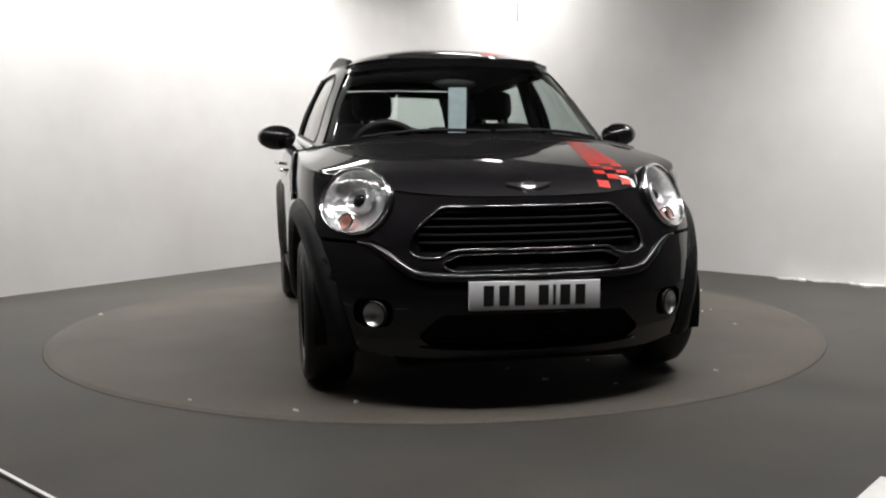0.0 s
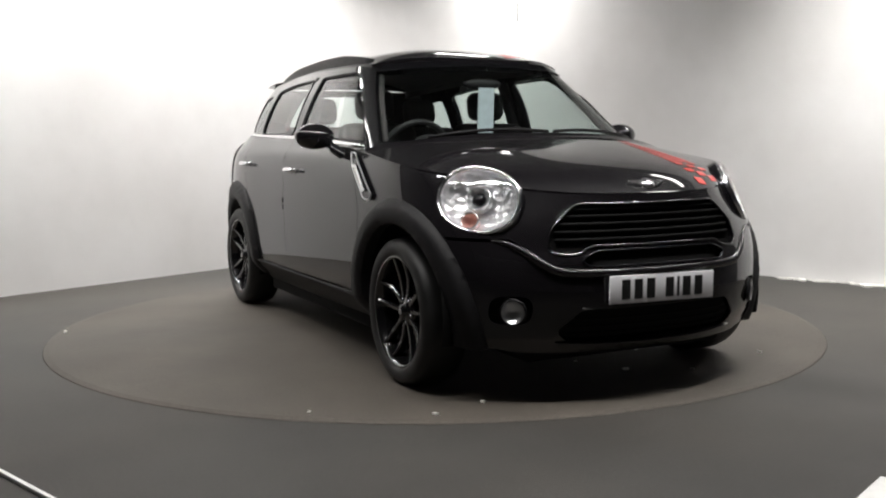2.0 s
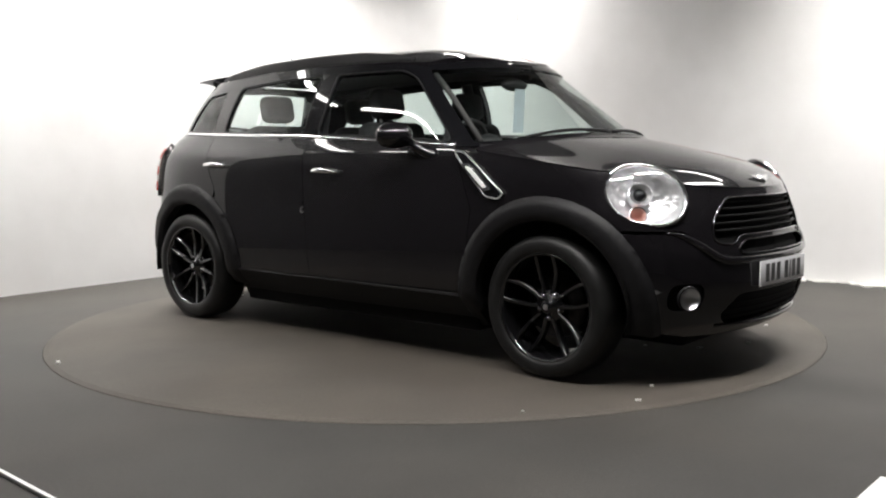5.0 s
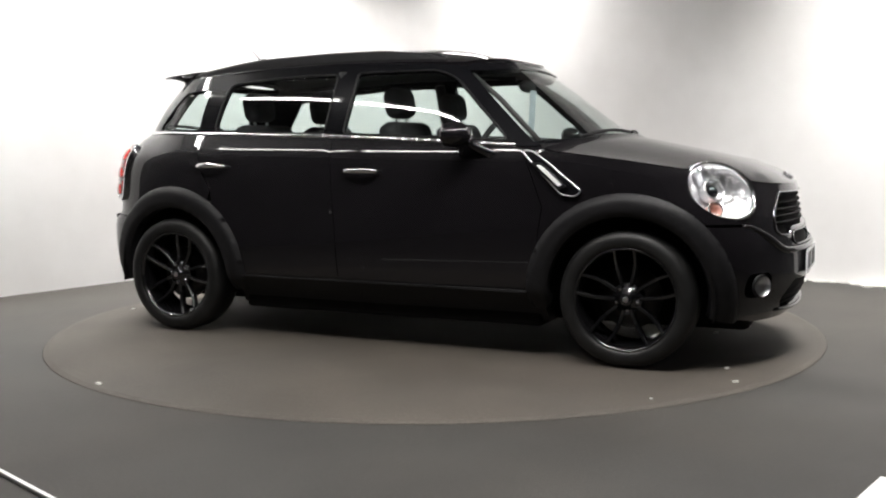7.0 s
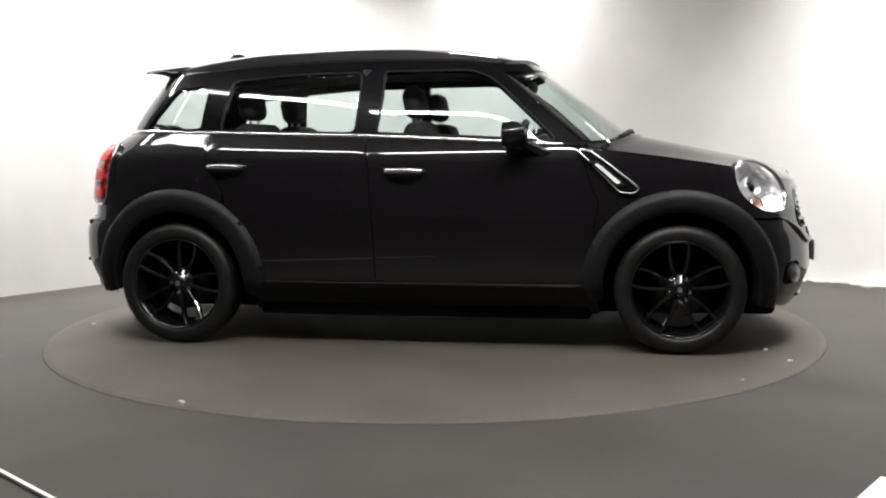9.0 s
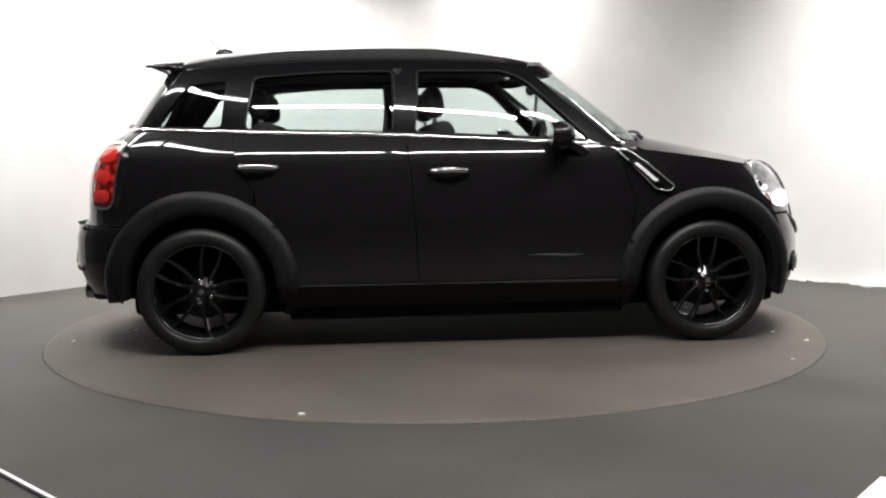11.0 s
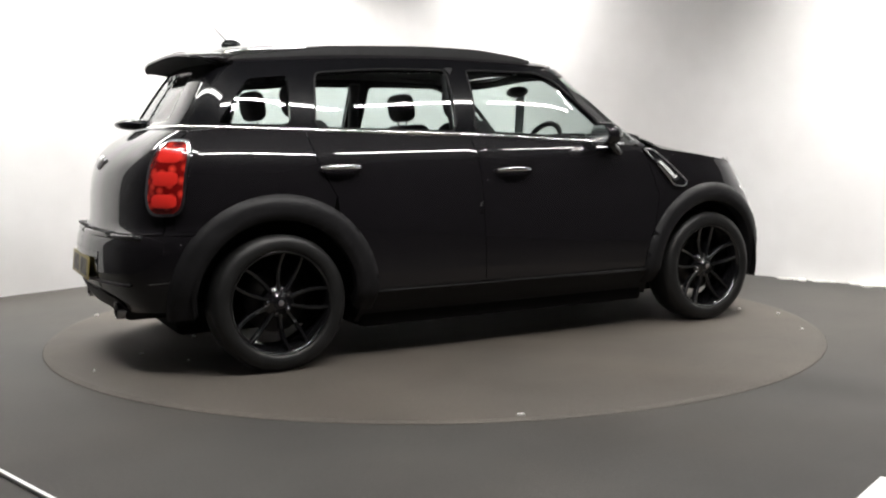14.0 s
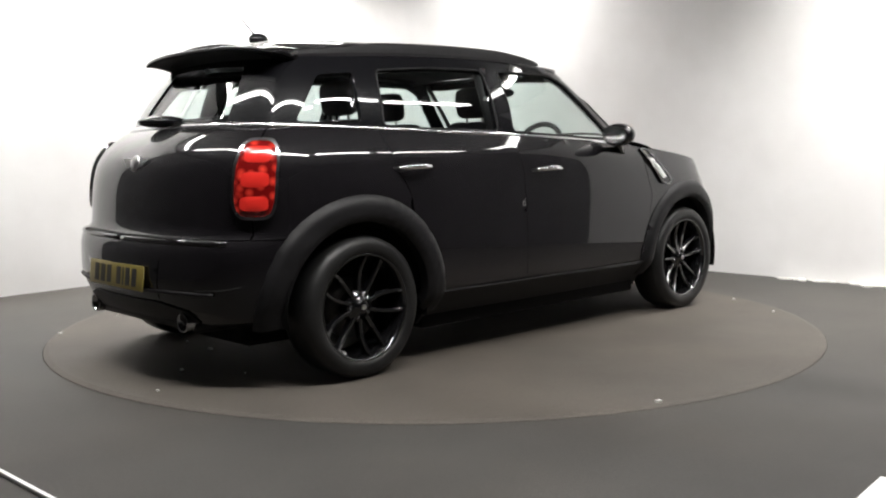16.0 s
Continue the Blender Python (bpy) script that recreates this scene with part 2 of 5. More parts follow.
def build_room():
    bm = bmesh.new()
    # floor with a round hole for the turntable
    seg = 128
    inner = [bm.verts.new(((TABLE_R + 0.0018) * math.cos(2 * math.pi * k / seg), (TABLE_R + 0.0018) * math.sin(2 * math.pi * k / seg), 0)) for k in range(seg)]
    outer = []
    for k in range(seg):
        c, s = math.cos(2 * math.pi * k / seg), math.sin(2 * math.pi * k / seg)
        q = 9.5 / max(abs(c), abs(s))
        outer.append(bm.verts.new((c * q, s * q - 1.5, 0)))
    for k in range(seg):
        bm.faces.new((inner[k], outer[k], outer[(k + 1) % seg], inner[(k + 1) % seg]))
    pit = [bm.verts.new((v.co.x, v.co.y, -0.05)) for v in inner]
    for k in range(seg):
        bm.faces.new((inner[k], inner[(k + 1) % seg], pit[(k + 1) % seg], pit[k]))
    bm.faces.new(pit)
    tagged(link_bm("floor", bm, M_FLOOR, smooth=False), "dark grey scuffed painted floor of the studio", "floor", kind="structure")
    a, b = along(CORNER, LEFT_END, COVE, 0.0), along(CORNER, RIGHT_END, COVE, 0.0)
    wall_piece("wall_left", LEFT_END, a, 0, CEIL, 0.15, M_WALL, "white painted studio wall, brightly washed by lamps")
    wall_piece("wall_right", b, RIGHT_END, 0, CEIL, 0.15, M_WALL, "white painted studio wall with chipped paint at its foot")
    # the rounded corner between them
    bm = bmesh.new()
    ins, outs = [], []
    k = Vector((*CORNER, 0))
    out = (k - (Vector((*a, 0)) + Vector((*b, 0))) / 2).normalized()
    for i in range(17):
        t = i / 16
        p = Vector((*a, 0)) * (1 - t) ** 2 + k * 2 * t * (1 - t) + Vector((*b, 0)) * t * t
        ins.append([bm.verts.new((p.x, p.y, z)) for z in (0, CEIL)])
        outs.append([bm.verts.new((p.x + out.x * 0.15, p.y + out.y * 0.15, z)) for z in (0, CEIL)])
    for i in range(16):
        for r in (ins, outs):
            bm.faces.new((r[i][0], r[i + 1][0], r[i + 1][1], r[i][1]))
    bmesh.ops.recalc_face_normals(bm, faces=bm.faces)
    tagged(link_bm("wall_corner", bm, M_WALL), "rounded white corner where the two studio walls meet", "wall", kind="structure")
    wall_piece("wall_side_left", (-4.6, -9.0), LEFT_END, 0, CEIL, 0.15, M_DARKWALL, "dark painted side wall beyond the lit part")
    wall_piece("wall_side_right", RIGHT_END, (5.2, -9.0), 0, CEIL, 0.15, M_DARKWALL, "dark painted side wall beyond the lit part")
    wall_piece("wall_back", (5.2, -9.0), (-4.6, -9.0), 0, CEIL, 0.15, M_DARKWALL, "dark painted wall behind the camera")
    bm = boxed(0.2, -1.5, CEIL + 0.08, 13, 17, 0.15)
    tagged(link_bm("ceiling", bm, M_CEIL, smooth=False), "dark painted studio ceiling", "ceiling", kind="structure")


def batten(a, b, z, power, spread=125):
    """A fluorescent batten from a to b: housing, tubes and the light that it gives."""
    d = Vector((b[0] - a[0], b[1] - a[1], 0))
    L = d.length
    ang = math.atan2(d.y, d.x)
    holder = new("batten_lamp")
    holder.matrix_basis = pose((a[0] + b[0]) / 2, (a[1] + b[1]) / 2, z, 0, 0, math.degrees(ang))
    tagged(holder, "white ceiling batten lamp with bright fluorescent tubes", "lamp", "ceiling batten lamps")
    bm = boxed(0, 0, 0.06, L, 0.14, 0.06, bevel=0.008)
    part("housing", bm, M_WHITE, holder)
    for y in (-0.035, 0.035):
        bm = bmesh.new()
        tube(bm, [(-L / 2 + 0.03, y, 0.01), (L / 2 - 0.03, y, 0.008)], 0.017, 10)
        part("fluorescent_tube", bm, M_TUBE, holder, "glowing white glass tube")
    data = bpy.data.lights.new("batten_light", "AREA")
    data.shape, data.size, data.size_y = "RECTANGLE", L, 0.10
    data.spread = radians(spread)
    data.energy, data.color = power * LAMP_W, (1.0, 0.974, 0.95)
    ob = new("batten_light", data)
    ob.matrix_basis = pose((a[0] + b[0]) / 2, (a[1] + b[1]) / 2, z - 0.012, 0, 0, math.degrees(ang))
    return holder


build_room()
for t0, t1 in ((1.28, 2.65), (2.8, 4.1), (4.3, 5.75)):
    batten(along(CORNER, LEFT_END, t0, 0.5), along(CORNER, LEFT_END, t1, 0.5), CEIL - 0.09, 46, 105)
for t0, t1, w, off, wide in ((0.95, 1.85, 46, 0.5, 128), (4.4, 5.8, 66, 0.8, 96)):
    batten(along(CORNER, RIGHT_END, t0, off), along(CORNER, RIGHT_END, t1, off), CEIL - 0.09, w, wide)
for k, w in ((0, 40), (1, 10)):
    c = (1.85 + 1.05 * k, -1.85 + 1.05 * k)
    batten((c[0] - 0.47, c[1] - 0.47), (c[0] + 0.47, c[1] + 0.47), CEIL - 0.09, w, 150)
for k, w in ((-1, 4), (0, 14)):
    c = (-1.85 + 1.0 * k, -1.85 - 1.0 * k)
    batten((c[0] - 0.47, c[1] + 0.47), (c[0] + 0.47, c[1] - 0.47), CEIL - 0.09, w, 150)
for x, w in ((-0.68, 40), (0.68, 52)):
    batten((x - 0.65, -2.6), (x + 0.65, -2.6), CEIL - 0.09, w, 150)

# the turntable
def build_turntable():
    seg = 128
    bm = bmesh.new()
    rings = []
    for r, z in ((0.0, 0.01), (1.2, 0.01), (TABLE_R - 0.03, 0.01), (TABLE_R - 0.004, 0.004), (TABLE_R, 0.001), (TABLE_R, -0.04)):
        if r == 0:
            rings.append([bm.verts.new((0, 0, z))])
        else:
            rings.append([bm.verts.new((r * math.cos(2 * math.pi * k / seg), r * math.sin(2 * math.pi * k / seg), z)) for k in range(seg)])
    for k in range(seg):
        bm.faces.new((rings[0][0], rings[1][k], rings[1][(k + 1) % seg]))
        for i in range(1, len(rings) - 1):
            bm.faces.new((rings[i][k], rings[i + 1][k], rings[i + 1][(k + 1) % seg], rings[i][(k + 1) % seg]))
    ob = link_bm("turntable", bm, M_TABLE, smooth=False)
    tagged(ob, "round brown-grey carpeted turntable flush with the floor", "turntable", kind="structure")
    # crumbs lying on it
    rnd = random.Random(4)
    bm = bmesh.new()
    for k in range(26):
        a, r = rnd.uniform(0, 6.283), 2.2 * math.sqrt(rnd.uniform(0.35, 1))
        s = rnd.uniform(0.006, 0.014)
        box(bm, r * math.cos(a), r * math.sin(a), 0.01 + s * 0.3, s * rnd.uniform(1, 2.2), s, s * 0.6, Matrix.Rotation(rnd.uniform(0, 3), 4, "Z"))
    tagged(part("crumbs", bm, M_CHIP, ob, "small white crumbs", smooth=False), kind="stuff")
    return ob


turntable = build_turntable()


# ---- the car: surfaces ----
from mathutils.geometry import delaunay_2d_cdt


def curve1(xs, ys):
    """A smooth monotone curve through few stations."""
    xs, ys = np.array(xs, float), np.array(ys, float)
    h, d = np.diff(xs), np.diff(ys) / np.diff(xs)
    m = np.zeros(len(xs))
    m[0], m[-1] = d[0], d[-1]
    for i in range(1, len(xs) - 1):
        if d[i - 1] * d[i] > 0:
            w1, w2 = 2 * h[i] + h[i - 1], h[i] + 2 * h[i - 1]
            m[i] = (w1 + w2) / (w1 / d[i - 1] + w2 / d[i])

    def f(x):
        x = min(max(x, xs[0]), xs[-1])
        i = min(max(int(np.searchsorted(xs, x)) - 1, 0), len(h) - 1)
        t = (x - xs[i]) / h[i]
        return float(ys[i] * (1 + 2 * t) * (1 - t) ** 2 + h[i] * m[i] * t * (1 - t) ** 2 + ys[i + 1] * t * t * (3 - 2 * t) + h[i] * m[i + 1] * t * t * (t - 1))
    return f


WIDE = 1.005


class Plan:
    """Half an outline seen from above, from the middle of the front round to the middle of the rear, by its length."""

    def __init__(self, pts, n=900):
        p = [Vector((q[0], q[1] * WIDE, q[2] if len(q) > 2 else 0)) for q in pts]
        p = [Vector((p[1].x, -p[1].y, p[1].z))] + p + [Vector((p[-2].x, -p[-2].y, p[-2].z))]
        self.fine = []
        for i in range(1, len(p) - 2):
            for k in range(40):
                t = k / 40
                a, b, c, d = p[i - 1:i + 3]
                self.fine.append(0.5 * (2 * b + (c - a) * t + (2 * a - 5 * b + 4 * c - d) * t * t + (3 * b - a - 3 * c + d) * t ** 3))
        self.fine.append(p[-2])
        q = np.array([tuple(v) for v in self.fine])
        s = np.concatenate([[0], np.cumsum(np.linalg.norm(np.diff(q[:, :2], axis=0), axis=1))])
        self.len = s[-1]
        self.s, self.q = s, q
        self.u = np.arange(len(q)) / (len(q) - 1)

    def at(self, s):
        a = abs(s)
        x, y, z = (float(np.interp(a, self.s, self.q[:, k])) for k in range(3))
        return Vector((x, -y if s >= 0 else y, z))

    def at_u(self, u):
        return Vector(tuple(float(np.interp(u, self.u, self.q[:, k])) for k in range(3)))

    def u_of(self, s):
        return float(np.interp(abs(s), self.s, self.u))


# lower body
LOW = Plan([(2.028, 0), (2.01, 0.25), (1.955, 0.44), (1.865, 0.605), (1.775, 0.72), (1.66, 0.80), (1.48, 0.845), (1.2, 0.862), (0.6, 0.865), (0, 0.867), (-0.6, 0.865), (-1.2, 0.86), (-1.55, 0.825), (-1.78, 0.755), (-1.92, 0.63), (-1.99, 0.45), (-2.03, 0.22), (-2.04, 0)])
F_IN = curve1([0.15, 0.24, 0.32, 0.42, 0.52, 0.58, 0.62, 0.70, 0.78, 0.84, 0.88, 0.94, 1.2], [0.14, 0.06, 0.015, 0.0, 0.008, 0.02, 0.042, 0.055, 0.07, 0.088, 0.11, 0.2, 0.5])
F_CORNER = curve1([0.1, 0.62, 0.69, 0.75, 0.815, 0.88, 0.94, 1.2], [0.0, 0.0, 0.02, 0.055, 0.10, 0.12, 0.11, 0.1])
R_IN = curve1([0.15, 0.26, 0.36, 0.46, 0.60, 0.635, 0.67, 0.80, 0.92, 1.02, 1.08, 1.14, 1.2], [0.16, 0.09, 0.03, 0.0, 0.005, 0.03, 0.07, 0.078, 0.098, 0.15, 0.22, 0.33, 0.4])
S_IN = curve1([0.15, 0.25, 0.35, 0.50, 0.70, 0.82, 0.88, 0.92, 0.95, 0.97, 0.985, 1.0, 1.02, 1.05, 1.09, 1.14, 1.2], [0.17, 0.10, 0.016, 0.002, 0.0, 0.004, 0.007, 0.0115, 0.016, 0.0195, 0.0235, 0.0305, 0.0435, 0.064, 0.091, 0.122, 0.155])
BELT = curve1([-2.1, -1.6, -1.12, -0.27, 0.45, 0.73, 0.95, 1.2, 1.5, 1.7, 1.85, 2.1], [1.128, 1.122, 1.107, 1.083, 1.046, 1.028, 1.00, 0.968, 0.922, 0.885, 0.845, 0.83])


def low(s, z):
    p = LOW.at(s)
    x, y = p.x, p.y
    wf = max(0.0, (x - 0.95) / 1.1) ** 1.3
    wr = max(0.0, (-x - 1.0) / 1.04) ** 1.1
    sd = S_IN(z) if z > 0.36 else min(S_IN(z), 0.02 + max(0.0, 1.25 - abs(x)) * 0.35)
    return Vector((x - (F_IN(z) + F_CORNER(z) * min(1.3, (y / 0.63) ** 2)) * wf + R_IN(z) * wr, y * (1 - sd / 0.867), z))


def s_low(x, z):
    a, b = 0.0, LOW.len
    for _ in range(30):
        m = (a + b) / 2
        if low(m, z).x > x:
            a = m
        else:
            b = m
    return a


def s_front(y, z):
    a, b = 0.0, 1.2
    for _ in range(30):
        m = (a + b) / 2
        if -low(m, z).y < abs(y):
            a = m
        else:
            b = m
    return math.copysign(a, -y) if y else 0.0


def s_rear(y, z):
    a, b = LOW.len - 1.2, LOW.len
    for _ in range(30):
        m = (a + b) / 2
        if -low(m, z).y > abs(y):
            a = m
        else:
            b = m
    return a


# glasshouse, from the belt line to the roof's edge
BOT = Plan([(1.095, 0, 1.068), (1.082, 0.25, 1.064), (1.04, 0.48, 1.05), (0.94, 0.66, 1.03), (0.76, 0.745, 1.026), (0.45, 0.765, 1.046), (-0.27, 0.77, 1.083), (-0.8, 0.755, 1.098), (-1.15, 0.73, 1.108), (-1.46, 0.69, 1.118), (-1.62, 0.61, 1.122), (-1.69, 0.45, 1.124), (-1.715, 0.22, 1.126), (-1.72, 0, 1.126)])
TOP = Plan([(0.56, 0, 1.468), (0.553, 0.2, 1.466), (0.52, 0.38, 1.46), (0.44, 0.49, 1.453), (0.30, 0.55, 1.456), (0.1, 0.578, 1.464), (-0.35, 0.59, 1.472), (-0.75, 0.585, 1.464), (-1.05, 0.575, 1.45), (-1.31, 0.56, 1.435), (-1.45, 0.49, 1.427), (-1.50, 0.36, 1.427), (-1.515, 0.18, 1.432), (-1.52, 0, 1.434)])


def house(s, w):
    u = BOT.u_of(s)
    a, b = BOT.at_u(u), TOP.at_u(u)
    p = a.lerp(b, w)
    k = 0.022 * 4 * w * (1 - w)
    p += Vector((0.0, 0.85, 0.3)) * k * min(1.0, max(0.0, (0.75 - p.x) / 0.4))
    return Vector((p.x, -p.y if s >= 0 else p.y, p.z))


def sw_house(x, z, rear=False):
    """Place on the glasshouse's flank from x and z."""
    s, w = 1.2, 0.5
    for _ in range(12):
        a, b = 0.75, BOT.len - 0.15
        for _ in range(24):
            m = (a + b) / 2
            if house(m, w).x > x:
                a = m
            else:
                b = m
        s = a
        u = BOT.u_of(s)
        zb, zt = BOT.at_u(u).z, TOP.at_u(u).z
        w += (z - house(s, w).z) / (zt - zb)
    return (s, w * 0.36)


def house2(s, q):
    return house(s, q / 0.36)


# ---- panels: an outline on a surface, filled, with folded edges ----
def densify(poly, step):
    out = []
    for i, p in enumerate(poly):
        q = poly[(i + 1) % len(poly)]
        n = max(1, int(math.dist(p, q) / step))
        out += [(p[0] + (q[0] - p[0]) * k / n, p[1] + (q[1] - p[1]) * k / n) for k in range(n)]
    return out


def rounded(poly, r, n=5):
    out = []
    for i, p in enumerate(poly):
        a, b = poly[i - 1], poly[(i + 1) % len(poly)]
        da, db = math.dist(a, p), math.dist(b, p)
        ra, rb = min(r, da * 0.45), min(r, db * 0.45)
        p0 = (p[0] + (a[0] - p[0]) * ra / da, p[1] + (a[1] - p[1]) * ra / da)
        p1 = (p[0] + (b[0] - p[0]) * rb / db, p[1] + (b[1] - p[1]) * rb / db)
        for k in range(n + 1):
            t = k / n
            out.append(tuple(p0[j] * (1 - t) ** 2 + 2 * p[j] * t * (1 - t) + p1[j] * t * t for j in (0, 1)))
    return out


def inset(poly, d):
    n = len(poly)
    area = sum(poly[i][0] * poly[(i + 1) % n][1] - poly[(i + 1) % n][0] * poly[i][1] for i in range(n))
    sg = 1 if area > 0 else -1
    out = []
    for i in range(n):
        a, p, b = poly[i - 1], poly[i], poly[(i + 1) % n]
        t = Vector((b[0] - a[0], b[1] - a[1]))
        if t.length < 1e-9:
            out.append(p)
            continue
        t.normalize()
        out.append((p[0] - t.y * d * sg, p[1] + t.x * d * sg))
    return out


def inside(pts, poly):
    x, y = pts[:, 0], pts[:, 1]
    r = np.zeros(len(pts), bool)
    n = len(poly)
    for i in range(n):
        (x0, y0), (x1, y1) = poly[i], poly[(i + 1) % n]
        if y0 != y1:
            r ^= ((y0 > y) != (y1 > y)) & (x < (x1 - x0) * (y - y0) / (y1 - y0) + x0)
    return r


def panel(surf, outline, holes=(), step=0.035, gap=0.002, thick=0.014, lift=0.0, edge=0.02, bulge=None):
    """bmesh of a sheet on surf(a, b), with its edges folded inward; bulge(a, b) lifts it."""
    loops = [inset(densify(outline, edge), gap)] + [inset(densify(h, edge), -gap) for h in holes]
    ob = np.array(loops[0])
    lo, hi = ob.min(0), ob.max(0)
    gx, gy = np.meshgrid(np.arange(lo[0] + step / 2, hi[0], step), np.arange(lo[1] + step / 2, hi[1], step))
    g = np.stack([gx.ravel(), gy.ravel()], 1)
    keep = inside(g, loops[0])
    for h in loops[1:]:
        keep &= ~inside(g, h)
    g = g[keep]
    allb = np.concatenate([np.array(l) for l in loops])
    if len(g):
        dist = np.sqrt(((g[:, None, :] - allb[None, :, :]) ** 2).sum(2)).min(1)
        g = g[dist > step * 0.45]
    pts = [Vector(p) for p in allb] + [Vector(p) for p in g]
    edges, base = [], 0
    for l in loops:
        edges += [(base + i, base + (i + 1) % len(l)) for i in range(len(l))]
        base += len(l)
    vo, _, fo, *_ = delaunay_2d_cdt(pts, edges, [], 0, 1e-7)
    mid = np.array([[sum(vo[i].x for i in f) / 3, sum(vo[i].y for i in f) / 3] for f in fo])
    ok = inside(mid, loops[0])
    for h in loops[1:]:
        ok &= ~inside(mid, h)
    fo = [f for f, k in zip(fo, ok) if k]

    def place(a, b, extra=0.0):
        e = 0.004
        p = surf(a, b)
        n = (surf(a + e, b) - surf(a - e, b)).cross(surf(a, b + e) - surf(a, b - e))
        n.normalize()
        c = Vector((p.x * 0.85, 0, 0.75))
        if n.dot(p - c) < 0:
            n = -n
        return p + n * (lift + extra + (bulge(a, b) if bulge else 0.0)), n
    bm = bmesh.new()
    top, nor = [], []
    for v in vo:
        p, n = place(v.x, v.y)
        top.append(bm.verts.new(p))
        nor.append(n)
    cnt = {}
    for f in fo:
        a, b, c = (top[i] for i in f)
        nn = (b.co - a.co).cross(c.co - a.co)
        f = list(f)
        if nn.dot(nor[f[0]]) < 0:
            f.reverse()
        try:
            bm.faces.new([top[i] for i in f])
        except ValueError:
            continue
        for i in range(3):
            e = (f[i], f[(i + 1) % 3])
            cnt[e] = cnt.get(e, 0) + 1
    if thick:
        dup, low_ = {}, {}
        for (i, j) in list(cnt):
            if (j, i) in cnt:
                continue
            for k in (i, j):
                if k not in dup:
                    dup[k] = bm.verts.new(top[k].co)
                    low_[k] = bm.verts.new(top[k].co - nor[k] * thick)
            bm.faces.new((dup[j], dup[i], low_[i], low_[j]))
    return bm


def mirrored(bm):
    b2 = bm.copy()
    for v in b2.verts:
        v.co.y = -v.co.y
    bmesh.ops.reverse_faces(b2, faces=b2.faces)
    return b2


def both(name, bm, material, parent, label="", smooth=True):
    """The same part on either side of the car."""
    b2 = mirrored(bm)
    ps = parent if isinstance(parent, tuple) else (parent, parent)
    return part(name, bm, material, ps[0], label, smooth), part(name, b2, material, ps[1], label, smooth)


def arc(cx, cz, r, a0, a1, n=16):
    return [(cx + r * math.cos(radians(a0 + (a1 - a0) * k / n)), cz + r * math.sin(radians(a0 + (a1 - a0) * k / n))) for k in range(n + 1)]


def on_side(pts):
    return [(s_low(x, z), z) for x, z in pts]


AX, AXR, HUB = 1.2975, 1.2975, 0.32
WF, WR = (AX, HUB + 0.01), (-AXR, HUB + 0.01)

car = new("car")
tagged(car, "black compact crossover car with red bonnet decal, parked on the turntable", "car")


def belt_line(x0, x1, n=10, drop=0.004):
    return [(x0 + (x1 - x0) * k / n, BELT(x0 + (x1 - x0) * k / n) - drop) for k in range(n + 1)]


def frame_matrix(c, n, up=(0, 0, 1)):
    """Local y along n, local z near up."""
    n = Vector(n).normalized()
    x = n.cross(Vector(up)).normalized()
    z = x.cross(n)
    m = Matrix((x, n, z)).transposed().to_4x4()
    m.translation = c
    return m


LAMP = frame_matrix((1.676, -0.650, 0.806), (0.62, -0.64, 0.44)) @ Matrix.Rotation(radians(-10), 4, "Y")
LAMP_X, LAMP_Z, LAMP_SKEW = 0.176, 0.140, 0.06


def lamp_opening(bm):
    """Cuts the oval openings of the headlamps into a sheet."""
    inv = LAMP.inverted()
    rho = {}
    for v in bm.verts:
        sg = -1 if v.co.y > 0 else 1
        p = inv @ Vector((v.co.x, v.co.y * sg, v.co.z))
        ez = p.z / LAMP_Z
        ex = (p.x - LAMP_SKEW * LAMP_Z * ez) / LAMP_X
        rho[v] = (math.hypot(ex, ez) if abs(p.y) < 0.16 else 9.0, p, sg)
    gone = [f for f in bm.faces if all(rho[v][0] < 1.0 for v in f.verts)]
    bmesh.ops.delete(bm, geom=gone, context="FACES")
    for v in bm.verts:
        r, p, sg = rho[v]
        if r < 1.0:
            q = LAMP @ Vector((p.x / max(r, 0.05), p.y, p.z / max(r, 0.05)))
            v.co = Vector((q.x, q.y * sg, q.z))
    return bm


